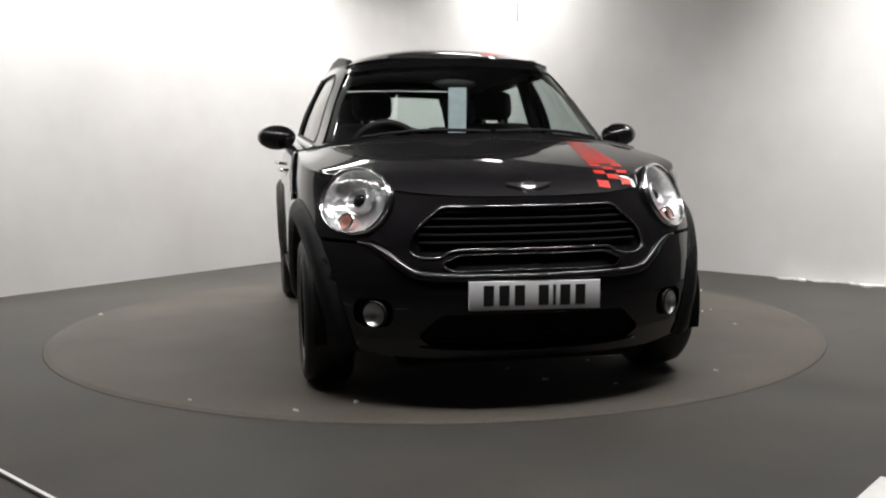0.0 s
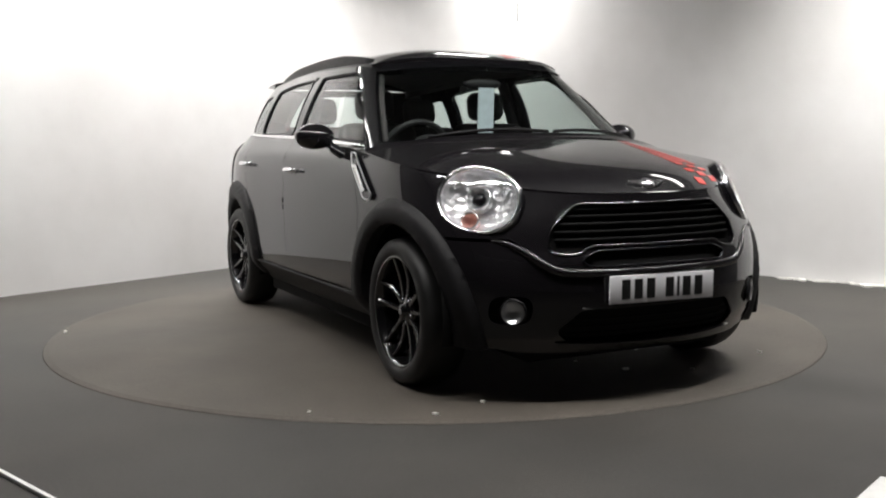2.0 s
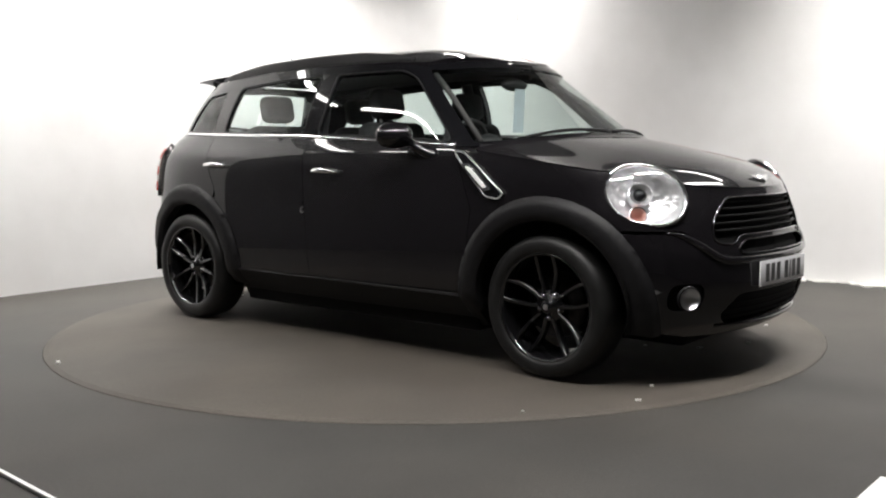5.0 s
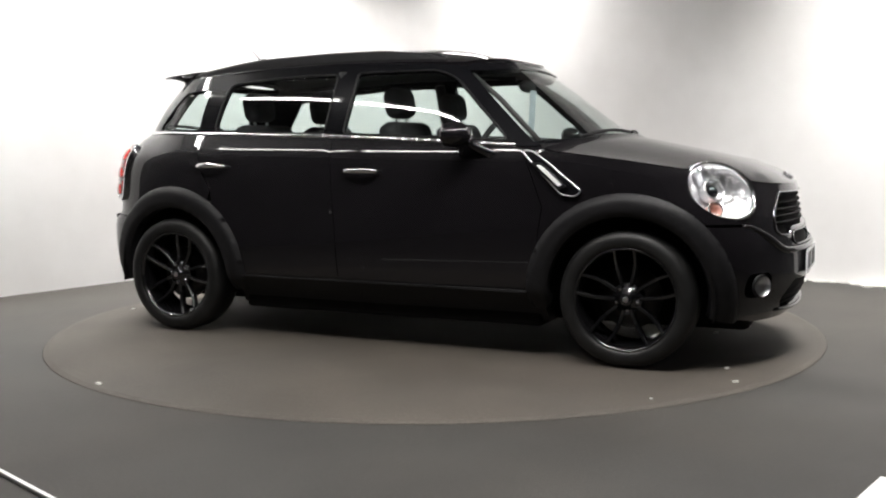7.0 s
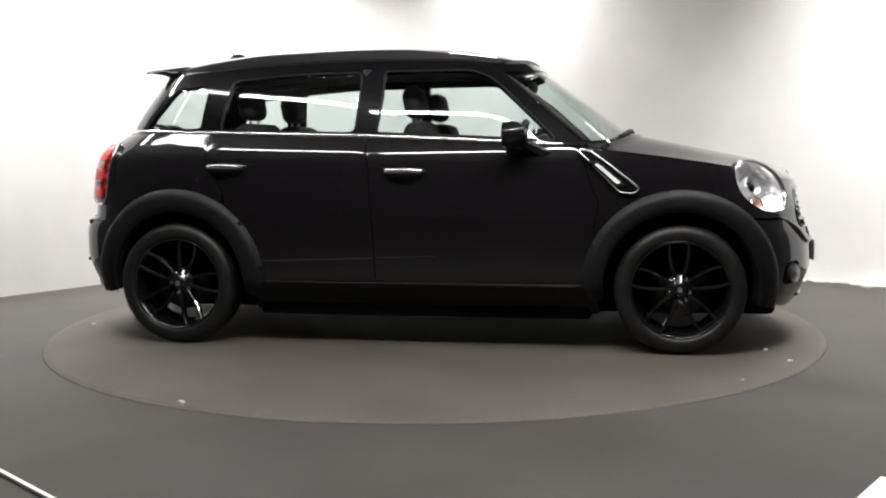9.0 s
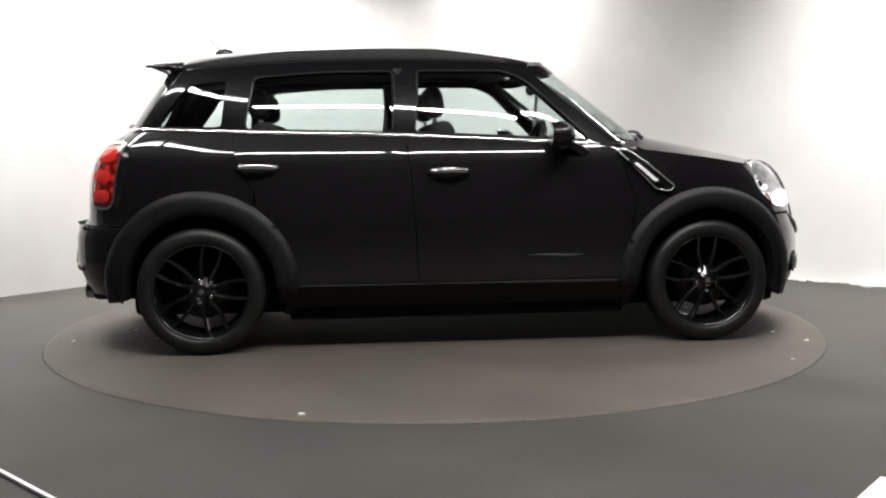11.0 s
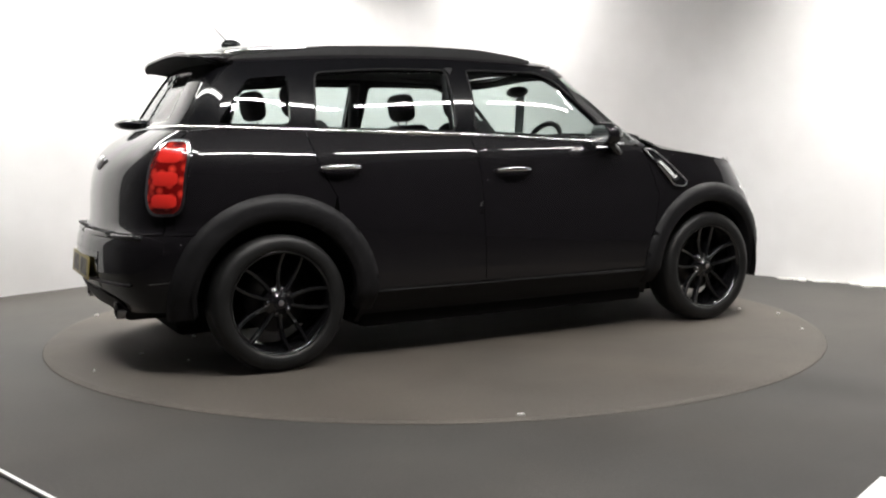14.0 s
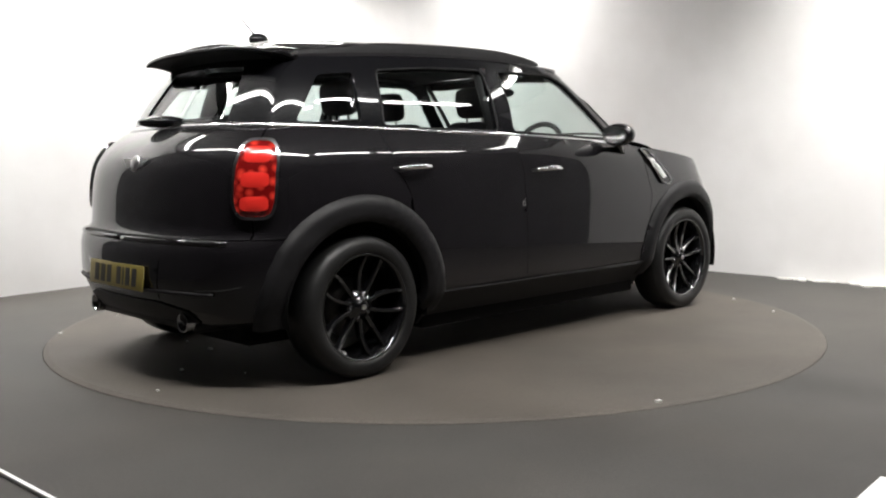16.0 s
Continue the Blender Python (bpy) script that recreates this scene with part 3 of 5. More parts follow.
def build_body():
    R = 0.425
    # dark inner shell behind the gaps
    arch_f = on_side(arc(*WF, R + 0.01, -20, 200))
    arch_r = on_side(arc(*WR, R + 0.01, -20, 200))
    shell = [(0.0, 0.25)] + on_side([(1.75, 0.25)]) + on_side(arc(*WF, R, -12, 192)) + on_side(arc(*WR, R, -12, 192)) + on_side([(-1.75, 0.27)]) + [(LOW.len, 0.27), (LOW.len, 1.10)]
    shell += [(s_low(x, BELT(x) - 0.03), BELT(x) - 0.03) for x in (-1.5, -1.1, -0.6, 0, 0.45, 0.8, 1.0)] + [(s_low(1.5, 0.86), 0.86), (0.0, 0.80)]
    shell_bm = lamp_opening(panel(low, shell, lift=-0.02, thick=0, step=0.05, gap=0, edge=0.04))
    both("inner_shell", shell_bm, M_SHADOW, car)
    # doors
    fd = [(0.88, 0.33), (0.885, 0.62), (0.905, 0.74), (0.86, 0.86), (0.80, BELT(0.80) - 0.004)] + belt_line(0.74, -0.27)[0:] + [(-0.245, 0.90), (-0.225, 0.6), (-0.215, 0.345)]
    front_doors = both("front_door", panel(low, on_side(fd)), M_PAINT, car)
    rd = [(-0.215, 0.345), (-0.225, 0.6), (-0.245, 0.90)] + belt_line(-0.27, -1.13) + [(-1.10, 0.95), (-1.02, 0.80)] + [(x, z) for x, z in arc(*WR, 0.47, 52, 4, 8)] + [(-0.84, 0.345)]
    rear_doors = both("rear_door", panel(low, on_side(rd)), M_PAINT, car)
    # front wings
    wing = [(0.905, 0.74), (0.86, 0.86), (0.80, BELT(0.80) - 0.004)] + belt_line(0.84, 1.60) + [(1.66, 0.80), (1.70, 0.665), (1.62, 0.665)] + arc(*WF, R, 50, 172, 18) + [(0.885, 0.36), (0.885, 0.62)]
    both("front_wing", lamp_opening(panel(low, on_side(wing), step=0.025)), M_PAINT, car)
    # rear quarters
    zq = 0.645
    quarter = belt_line(-1.13, -1.60) + [(s_x, BELT(-1.62) - 0.004) for s_x in (-1.62,)] + [(-1.72, 1.0), (-1.79, 0.85), (-1.80, zq)] + [(-1.63, zq)] + arc(*WR, R, 128, 55, 12) + [(-1.02, 0.80), (-1.10, 0.95)]
    both("rear_quarter", panel(low, on_side(quarter)), M_PAINT, car)
    # sills
    sill = [(0.885, 0.335), (-0.855, 0.345), (-0.90, 0.18), (0.91, 0.18)]
    both("sill", panel(low, on_side(sill), lift=0.012, thick=0.05), M_CLAD, car, "matt black plastic sill")
    line = [low(s_low(x, 0.338), 0.338) + Vector((0, -0.012, 0)) for x in np.linspace(0.87, -0.85, 20)]
    bm = bmesh.new()
    tube(bm, line, 0.004, 6)
    both("sill_trim", bm, M_CLAD, car)
    # wheel-arch cladding
    for c, a0, a1, rr in ((WF, -13, 188, 0.478), (WR, -8, 188, 0.49)):
        ring = arc(*c, rr, a0, a1, 26) + arc(*c, 0.372, a1, a0, 26)
        cx, cz = on_side([c])[0]

        def bulge(a, b, c=c, rr=rr):
            q = low(a, b)
            r = math.hypot(q.x - c[0], b - c[1])
            t = min(1, max(0, (rr - r) / 0.03))
            return 0.004 + 0.026 * (t * t * (3 - 2 * t)) - 0.02 * min(1, max(0, (0.395 - r) / 0.02)) ** 2
        both("arch_cladding", panel(low, on_side(ring), gap=0, step=0.022, thick=0.05, bulge=bulge), M_CLAD, car, "matt black plastic wheel-arch cladding")
        # wheel well
        bm = bmesh.new()
        rings = []
        for y in (-0.83, -0.50):
            rings.append([bm.verts.new((c[0] + 0.40 * math.cos(radians(a)), y, c[1] + 0.40 * math.sin(radians(a)))) for a in range(-14, 196, 7)])
        for k in range(len(rings[0]) - 1):
            bm.faces.new((rings[0][k], rings[0][k + 1], rings[1][k + 1], rings[1][k]))
        bm.faces.new(rings[1])
        both("wheel_well", bm, M_SHADOW, car)
    # front bumper
    zb = 0.655
    rt = on_side([(1.69, zb)]) + on_side(arc(*WF, R, 52, -8, 10)) + on_side([(1.74, 0.235)])
    low_edge = [(s_front(-y, z), z) for y, z in ((0.55, 0.205), (0.30, 0.20))]
    up_edge = [(s_front(-y, z), z) for y, z in ((0.60, 0.65), (0.53, 0.60), (0.47, 0.545), (0.38, 0.535))]
    rhalf = up_edge[::-1] + rt + low_edge
    outline = rhalf + [(-a, b) for a, b in rhalf[::-1]]
    intake = rounded([(s_front(-y, z), z) for y, z in ((0.36, 0.385), (0.45, 0.30), (0.40, 0.255), (-0.40, 0.255), (-0.45, 0.30), (-0.36, 0.385))], 0.03)
    fogs = [[(sg * a, b) for a, b in rounded([(s_front(-y, z), z) for y, z in ((0.54, 0.44), (0.68, 0.44), (0.68, 0.33), (0.54, 0.33))], 0.055)] for sg in (1, -1)]
    bumper = part("front_bumper", panel(low, outline, [intake] + fogs, gap=0.0015, thick=0.03), M_PAINT, car)
    part("lower_intake", panel(low, [(a * 1.03, b) for a, b in intake], lift=-0.05, gap=0, thick=0), M_SHADOW, bumper)
    for z in (0.285, 0.315, 0.345):
        bm = bmesh.new()
        tube(bm, [low(s_front(-y, z), z) + Vector((-0.025, 0, 0)) for y in np.linspace(-0.40, 0.40, 15)], 0.007, 6)
        part("intake_slat", bm, M_SHADOW, bumper)
    bm = bmesh.new()
    tube(bm, [low(s_front(-y, 0.235), 0.235) + Vector((0.008, 0, 0.012 * (abs(y) / 0.4) ** 2)) for y in np.linspace(-0.44, 0.44, 24)], 0.009, 8)
    part("chin_trim", bm, M_GLOSS, bumper, "glossy black chin trim")
    # rounded upper lip of the bumper, sweeping down from below the lamps to the slot
    lip = [(0.66, 0.655), (0.61, 0.645), (0.56, 0.615), (0.51, 0.572), (0.47, 0.545), (0.43, 0.532), (0.36, 0.528), (0.18, 0.526), (0.0, 0.525)]
    lip = [(y, z) for y, z in lip] + [(-y, z) for y, z in lip[-2::-1]]
    bm = bmesh.new()
    pts = []
    for (y0, z0), (y1, z1) in zip(lip, lip[1:]):
        pts += [(y0 + (y1 - y0) * k / 4, z0 + (z1 - z0) * k / 4) for k in range(4)]
    tube(bm, [low(s_front(-y, z), z) + Vector((-0.004, 0, 0)) for y, z in pts + [lip[-1]]], [0.006 + 0.012 * min(1, (0.66 - abs(y)) / 0.12) for y, z in pts + [lip[-1]]], 12)
    part("bumper_lip", bm, M_PAINT, bumper, "glossy rounded bumper lip")
    # fog lamps
    for sg in (1, -1):
        c = low(s_front(-0.605, 0.385), 0.385)
        m = Matrix.Translation((c.x + 0.002, c.y * sg, 0.380)) @ Matrix.Rotation(radians(-38 * sg), 4, "Z") @ Matrix.Rotation(radians(-90), 4, "Z")
        fog = part("fog_lamp", move_bm(lathe([(0.0, -0.012), (0.022, -0.009), (0.038, 0.0), (0.046, 0.012)], 24), m), M_SATIN, bumper, "round fog lamp with chrome bowl")
        fog2 = part("fog_lens", move_bm(lathe([(0.0, 0.022), (0.03, 0.016), (0.044, 0.004)], 24), m), M_CLEAR, bumper)
        fog2.visible_shadow = False
        part("fog_ring", move_bm(lathe([(0.044, 0.0), (0.047, 0.008), (0.051, 0.008), (0.054, 0.0)], 28), m), M_CLAD, bumper, "matt black fog lamp ring")
        part("fog_recess", panel(low, [(a * 1.02, b) for a, b in (fogs[0] if sg == 1 else fogs[1])], lift=-0.045, gap=-0.01, thick=0), M_SHADOW, bumper)
    # nose between bonnet edge and bumper
    rs = on_side([(1.60, BELT(1.60) - 0.004), (1.66, 0.80), (1.69, 0.665)])
    topn = [(s_front(-y, 0.826 + 0.06 * (y / 0.72) ** 3), 0.826 + 0.06 * (y / 0.72) ** 3) for y in (0.0, 0.2, 0.4, 0.55)]
    botn = [(s_front(-y, z), z) for y, z in ((0.60, 0.66), (0.53, 0.61), (0.47, 0.555), (0.38, 0.545))]
    rn = topn[1:] + rs + botn
    grille = rounded([(s_front(-y, z), z) for y, z in ((0.345, 0.795), (0.455, 0.70), (0.475, 0.625), (0.44, 0.60), (0.36, 0.60), (0.315, 0.632), (-0.315, 0.632), (-0.36, 0.60), (-0.44, 0.60), (-0.475, 0.625), (-0.455, 0.70), (-0.345, 0.795))], 0.03)
    slot = rounded([(s_front(-y, z), z) for y, z in ((0.29, 0.612), (0.36, 0.58), (0.33, 0.552), (-0.33, 0.552), (-0.36, 0.58), (-0.29, 0.612))], 0.02)
    nose_out = rn + [(-a, b) for a, b in rn[::-1]]
    nose = part("nose_panel", lamp_opening(panel(low, nose_out, [grille, slot], gap=0.0015, thick=0.03, step=0.025)), M_PAINT, car)
    part("grille_backing", panel(low, [(a * 1.02, b) for a, b in grille], lift=-0.06, gap=0, thick=0), M_SHADOW, nose)
    part("slot_backing", panel(low, slot, lift=-0.04, gap=0, thick=0), M_SHADOW, nose)
    for z in (0.655, 0.685, 0.715, 0.745, 0.772):
        w = 0.435 if z < 0.72 else 0.435 - (z - 0.72) * 1.3
        bm = bmesh.new()
        for y0, y1 in ((-w, w),):
            pts = [low(s_front(-y, z), z) + Vector((-0.012, 0, 0)) for y in np.linspace(y0, y1, 19)]
            tube(bm, pts, 0.007, 6)
        part("grille_slat", bm, M_SHADOW, nose)
    bm = bmesh.new()
    tube(bm, [low(a, b) + Vector((0.004, 0, 0)) for a, b in densify(grille, 0.02)], 0.004, 8, closed=True)
    part("grille_surround", bm, M_DARKCHROME, nose, "slim chrome grille surround")
    bm = bmesh.new()
    tube(bm, [low(a, b) + Vector((0.003, 0, 0)) for a, b in densify(slot, 0.02)], 0.004, 8, closed=True)
    part("slot_trim", bm, M_GLOSS, nose)
    # rear bumper
    rb = on_side([(-1.66, zq - 0.004)]) + [(s_low(-1.80, zq), zq)] + [(s_rear(-y, zq - 0.004), zq - 0.004) for y in (0.6, 0.4, 0.2)] + [(LOW.len, zq - 0.004), (LOW.len, 0.285)] + [(s_rear(-y, 0.285), 0.285) for y in (0.3, 0.55)] + on_side([(-1.76, 0.30)]) + on_side(arc(*WR, R, 184, 130, 10))
    rbm = panel(low, rb, gap=0.001, thick=0.03)
    for a in both("rear_bumper", rbm, M_PAINT, car):
        pass
    for z, r in ((0.42, 0.008),):
        bm = bmesh.new()
        tube(bm, [low(s_rear(-y, z), z) + Vector((-0.004, 0, 0)) for y in np.linspace(0.62, 0.02, 12)], r, 6)
        both("bumper_crease", bm, M_CLAD, car)
    # rounded upper edge of the rear bumper
    bm = bmesh.new()
    tube(bm, [low(s_rear(-y, 0.632), 0.632) + Vector((0.002, 0, 0)) for y in np.linspace(0.66, 0.01, 16)], 0.014, 10)
    both("bumper_lip", bm, M_PAINT, car, "glossy rounded bumper lip")
    # tailgate
    tg = [(LOW.len, zq + 0.004)] + [(s_rear(-y, zq + 0.004), zq + 0.004) for y in (0.3, 0.55)] + on_side([(-1.80, zq + 0.004), (-1.79, 0.85), (-1.72, 1.0), (-1.625, BELT(-1.62) - 0.004)]) + [(LOW.len, BELT(-1.62) - 0.004)]
    both("tailgate", panel(low, tg, gap=0.0, thick=0.02), M_PAINT, car)
    # underbody
    bm = boxed(0.05, 0, 0.235, 3.5, 1.02, 0.17, bevel=0.03)
    part("underbody", bm, M_SHADOW, car)
    bm = boxed(0, 0, 0.215, 1.74, 1.52, 0.13, bevel=0.02)
    part("floor_pan", bm, M_SHADOW, car)
    return front_doors, rear_doors, nose


front_doors, rear_doors, nose = build_body()


# ---- bonnet and roof ----
def cowl(v):
    a = abs(v)
    return Vector((1.115 - 0.21 * a ** 2.3, v * 0.79 * WIDE, 1.074 - 0.071 * a ** 3))


S_A, S_B = s_low(0.91, BELT(0.91)), s_low(1.60, BELT(1.60))


def bonnet(u, v):
    a = abs(v)
    sg = 1 if v >= 0 else -1

    def front(q):
        y = 0.735 * q
        z = 0.828 + 0.06 * q ** 3
        p = low(s_front(-y, z), z) if q else low(0, z)
        return Vector((p.x, -p.y, z + 0.004))
    c, f = cowl(a), front(min(a, 1.0))
    ss = S_A + (S_B - S_A) * u
    e = low(ss, BELT(low(ss, 0.9).x))
    e = Vector((e.x, -e.y, BELT(e.x) + 0.002))
    base = c.lerp(f, u)
    dev = e - cowl(1.0).lerp(front(1.0), u)
    p = base + dev * a ** 4
    k = u - (0.71 * u + 0.29 * u ** 10)
    p.z += k * (c.z - f.z) * (1 - a ** 4)
    p.z += 0.011 * max(0.0, 1 - u / 0.055) ** 2
    return Vector((p.x, p.y * sg, p.z))


def grid(surf, us, vs, thick=0.0):
    bm = bmesh.new()
    g = [[bm.verts.new(surf(u, v)) for v in vs] for u in us]
    for i in range(len(us) - 1):
        for j in range(len(vs) - 1):
            bm.faces.new((g[i][j], g[i][j + 1], g[i + 1][j + 1], g[i + 1][j]))
    bm.normal_update()
    if sum(f.normal.z for f in bm.faces) < 0:
        bmesh.ops.reverse_faces(bm, faces=bm.faces)
    if thick:
        nv = {}
        be = [e for e in bm.edges if e.is_boundary]
        for e in be:
            for v in e.verts:
                if v not in nv:
                    nv[v] = (bm.verts.new(v.co), bm.verts.new(v.co - Vector((0, 0, thick))))
        for e in be:
            a, b = e.verts
            bm.faces.new((nv[a][0], nv[b][0], nv[b][1], nv[a][1]))
    return bm


V33 = [math.copysign(abs(k) ** 0.8, k) for k in np.linspace(-1, 1, 61)]
bonnet_ob = part("bonnet", lamp_opening(grid(bonnet, sorted(list(np.linspace(0, 1, 44)) + [0.006, 0.012, 0.018, 0.03, 0.037, 0.053]), V33, 0.012)), M_PAINT, car, "black bonnet with a red chequered decal")


def roof(u, v):
    a = abs(v)
    n = TOP
    # u runs from the windscreen's head to the tail
    x0, x1 = 0.565 - 0.175 * a ** 2.5, -1.56 + 0.10 * a ** 2.5
    x = x0 + (x1 - x0) * u
    w = ROOF_W(x) * WIDE
    ze = ROOF_E(x)
    zc = ROOF_C(x)
    return Vector((x, v * w, ze + (zc - ze) * (1 - a ** 2.6)))


ROOF_W = curve1([-1.5, -1.4, -1.28, -1.05, -0.75, -0.35, 0.1, 0.32, 0.46, 0.62], [0.50, 0.515, 0.56, 0.578, 0.588, 0.593, 0.583, 0.558, 0.52, 0.47])
ROOF_E = curve1([-1.5, -1.28, -1.05, -0.75, -0.35, 0.1, 0.32, 0.46, 0.62], [1.425, 1.435, 1.451, 1.466, 1.474, 1.467, 1.459, 1.456, 1.464])
ROOF_C = curve1([-1.5, -1.28, -1.05, -0.75, -0.35, 0.1, 0.32, 0.5, 0.62], [1.512, 1.549, 1.565, 1.573, 1.575, 1.566, 1.544, 1.501, 1.456])
roof_ob = part("roof", grid(roof, np.linspace(0, 1, 40), np.linspace(-1, 1, 33), 0.02), M_PAINT, car, "black roof with a faint red decal")


def roof_side(x):
    return Vector((x, -ROOF_W(x), ROOF_E(x)))


# roof rails
bm = bmesh.new()
xs = np.linspace(0.26, -1.44, 34)
ends = []
for x in xs:
    t = (0.26 - x) / 1.70
    h = 0.044 * min(1, t / 0.2, (1 - t) / 0.3) ** 0.75
    ends.append(Vector((x, -ROOF_W(x) + 0.052, ROOF_E(x) + 0.022 + h * 0.8)))
rings = []
for p in ends:
    rings.append([bm.verts.new(p + Vector((0, dy, dz))) for dy, dz in ((-0.016, -0.065), (-0.016, -0.004), (-0.009, 0.008), (0.009, 0.008), (0.016, -0.004), (0.016, -0.065))])
for i in range(len(rings) - 1):
    for k in range(5):
        bm.faces.new((rings[i][k], rings[i + 1][k], rings[i + 1][k + 1], rings[i][k + 1]))
bm.faces.new(rings[0])
bm.faces.new(rings[-1][::-1])
bmesh.ops.recalc_face_normals(bm, faces=bm.faces)
both("roof_rail", bm, M_CLAD, car, "black roof rail")


# ---- glasshouse ----
def build_house():
    L = BOT.len
    q = 0.36

    def y_of(s, w):
        return house(s, w)
    # outline of half the frame: notched round windscreen and rear window
    sA = 0.835
    sR = L - 0.42
    wind = [(0.0, 0.05 * q), (sA - 0.015, 0.05 * q), (sA - 0.015, 0.5 * q), (sA - 0.025, 0.90 * q), (0.0, 0.93 * q)]
    rear = [(L, 0.90 * q), (sR + 0.06, 0.88 * q), (sR + 0.03, 0.10 * q), (L, 0.07 * q)]
    frame_out = [(0.0, 0.0)] + [(0.0, 0.05 * q)] + wind[1:] + [(0.0, q)] + [(L, q)] + rear + [(L, 0.0)]
    fw = rounded([sw_house(x, z) for x, z in ((0.70, 1.050), (0.365, 1.375), (0.255, 1.418), (-0.20, 1.418), (-0.225, 1.10))], 0.035)
    rw = rounded([sw_house(x, z) for x, z in ((-0.335, 1.10), (-0.32, 1.415), (-0.70, 1.41), (-1.03, 1.385), (-1.075, 1.12))], 0.04)
    qw = rounded([sw_house(x, z) for x, z in ((-1.19, 1.135), (-1.165, 1.37), (-1.36, 1.35), (-1.52, 1.14))], 0.03)
    holes = [fw, rw, qw]
    both("pillar_frame", panel(house2, frame_out, holes, gap=0.0, thick=0.03, step=0.04), M_GLOSS, car, "gloss black pillars and window frames")
    # panes lie just inside the frame
    wfull = wind[:-1] + [(0.0, 0.93 * q)]
    ws = [(a, b) for a, b in wind[1:4]]
    ws = [(-a, b) for a, b in ws] + [(a, b) for a, b in ws[::-1]]

    def glass_on(name, poly, mat, parent, mirror=True, lab=""):
        bm = panel(house2, poly, lift=-0.008, gap=-0.012, thick=0.0, step=0.05)
        obs = both(name, bm, mat, parent, lab) if mirror else (part(name, bm, mat, parent, lab),)
        for o in obs:
            o.visible_shadow = False
        return obs
    glass_on("windscreen", ws, M_WINDOW, car, False, "clear windscreen")
    glass_on("door_window", fw, M_WINDOW, front_doors, True, "closed tinted window pane")
    glass_on("door_window", rw, M_WINDOW, rear_doors, True, "closed tinted window pane")
    glass_on("quarter_window", qw, M_WINDOW, car, True, "fixed quarter window pane")
    rearp = [(sR + 0.03, 0.10 * q), (sR + 0.06, 0.88 * q), (L, 0.90 * q), (L, 0.07 * q)]
    glass_on("rear_window", rearp, M_WINDOW, car, True, "sloping rear window pane")
    # satin rims round the side panes
    for poly, own in ((fw, front_doors), (rw, rear_doors)):
        bm = bmesh.new()
        pts = [house2(a, b) for a, b in densify(poly, 0.04)]
        tube(bm, [p + Vector((0, 0.001, 0)) for p in pts], 0.005, 6, closed=True)
        both("window_seal", bm, M_CLAD, own)
    # chrome belt strip round the flanks and tail
    bm = bmesh.new()
    sb = np.linspace(0.93, L, 60)
    rings = []
    for s in sb:
        p = house(s, -0.004)
        n = Vector((house(s + 0.01, 0).y - house(s - 0.01, 0).y, -(house(s + 0.01, 0).x - house(s - 0.01, 0).x), 0)).normalized()
        if n.dot(Vector((p.x * 0.5, p.y, 0))) < 0:
            n = -n
        rings.append([bm.verts.new(p + n * a + Vector((0, 0, b))) for a, b in ((-0.006, 0.016), (0.008, 0.014), (0.014, 0.004), (0.012, -0.006), (-0.006, -0.008))])
    for i in range(len(rings) - 1):
        for k in range(5):
            bm.faces.new((rings[i][k], rings[i][(k + 1) % 5], rings[i + 1][(k + 1) % 5], rings[i + 1][k]))
    bm.faces.new(rings[0])
    bmesh.ops.recalc_face_normals(bm, faces=bm.faces)
    both("belt_strip", bm, M_CHROME, car, "chrome belt-line strip")
    # ledge between belt strip and lower body
    bm = bmesh.new()
    A, B = [], []
    for s in np.linspace(0.62, L, 70):
        p = house(s, 0.0)
        if p.x > -1.55:
            ss = s_low(p.x, BELT(p.x) - 0.004)
        else:
            ss = s_rear(p.y, BELT(-1.62) - 0.004)
        o = low(ss, BELT(low(ss, 1.0).x if p.x > -1.55 else -1.62) - 0.004)
        A.append(bm.verts.new(p + Vector((0, 0, -0.004))))
        B.append(bm.verts.new(o))
    for i in range(len(A) - 1):
        bm.faces.new((A[i], A[i + 1], B[i + 1], B[i]))
    bmesh.ops.recalc_face_normals(bm, faces=bm.faces)
    if sum(f.normal.z for f in bm.faces) < 0:
        bmesh.ops.reverse_faces(bm, faces=bm.faces)
    both("shoulder", bm, M_PAINT, car)
    # scuttle under the windscreen
    bm = bmesh.new()
    A = [bm.verts.new(house(s, 0.02)) for s in np.linspace(-0.80, 0.80, 30)]
    B = [bm.verts.new(cowl(v) + Vector((-0.002, 0, -0.012))) for v in np.linspace(1, -1, 30)]
    for i in range(29):
        bm.faces.new((A[i], B[i], B[i + 1], A[i + 1]))
    bmesh.ops.recalc_face_normals(bm, faces=bm.faces)
    part("scuttle", bm, M_CLAD, car, "black plastic scuttle panel")
    # headlining
    bm = grid(lambda u, v: roof(u, v * 0.97) - Vector((0, 0, 0.035)), np.linspace(0.02, 0.97, 14), np.linspace(-1, 1, 11))
    part("headlining", bm, M_DASH, car, "dark headlining")


build_house()


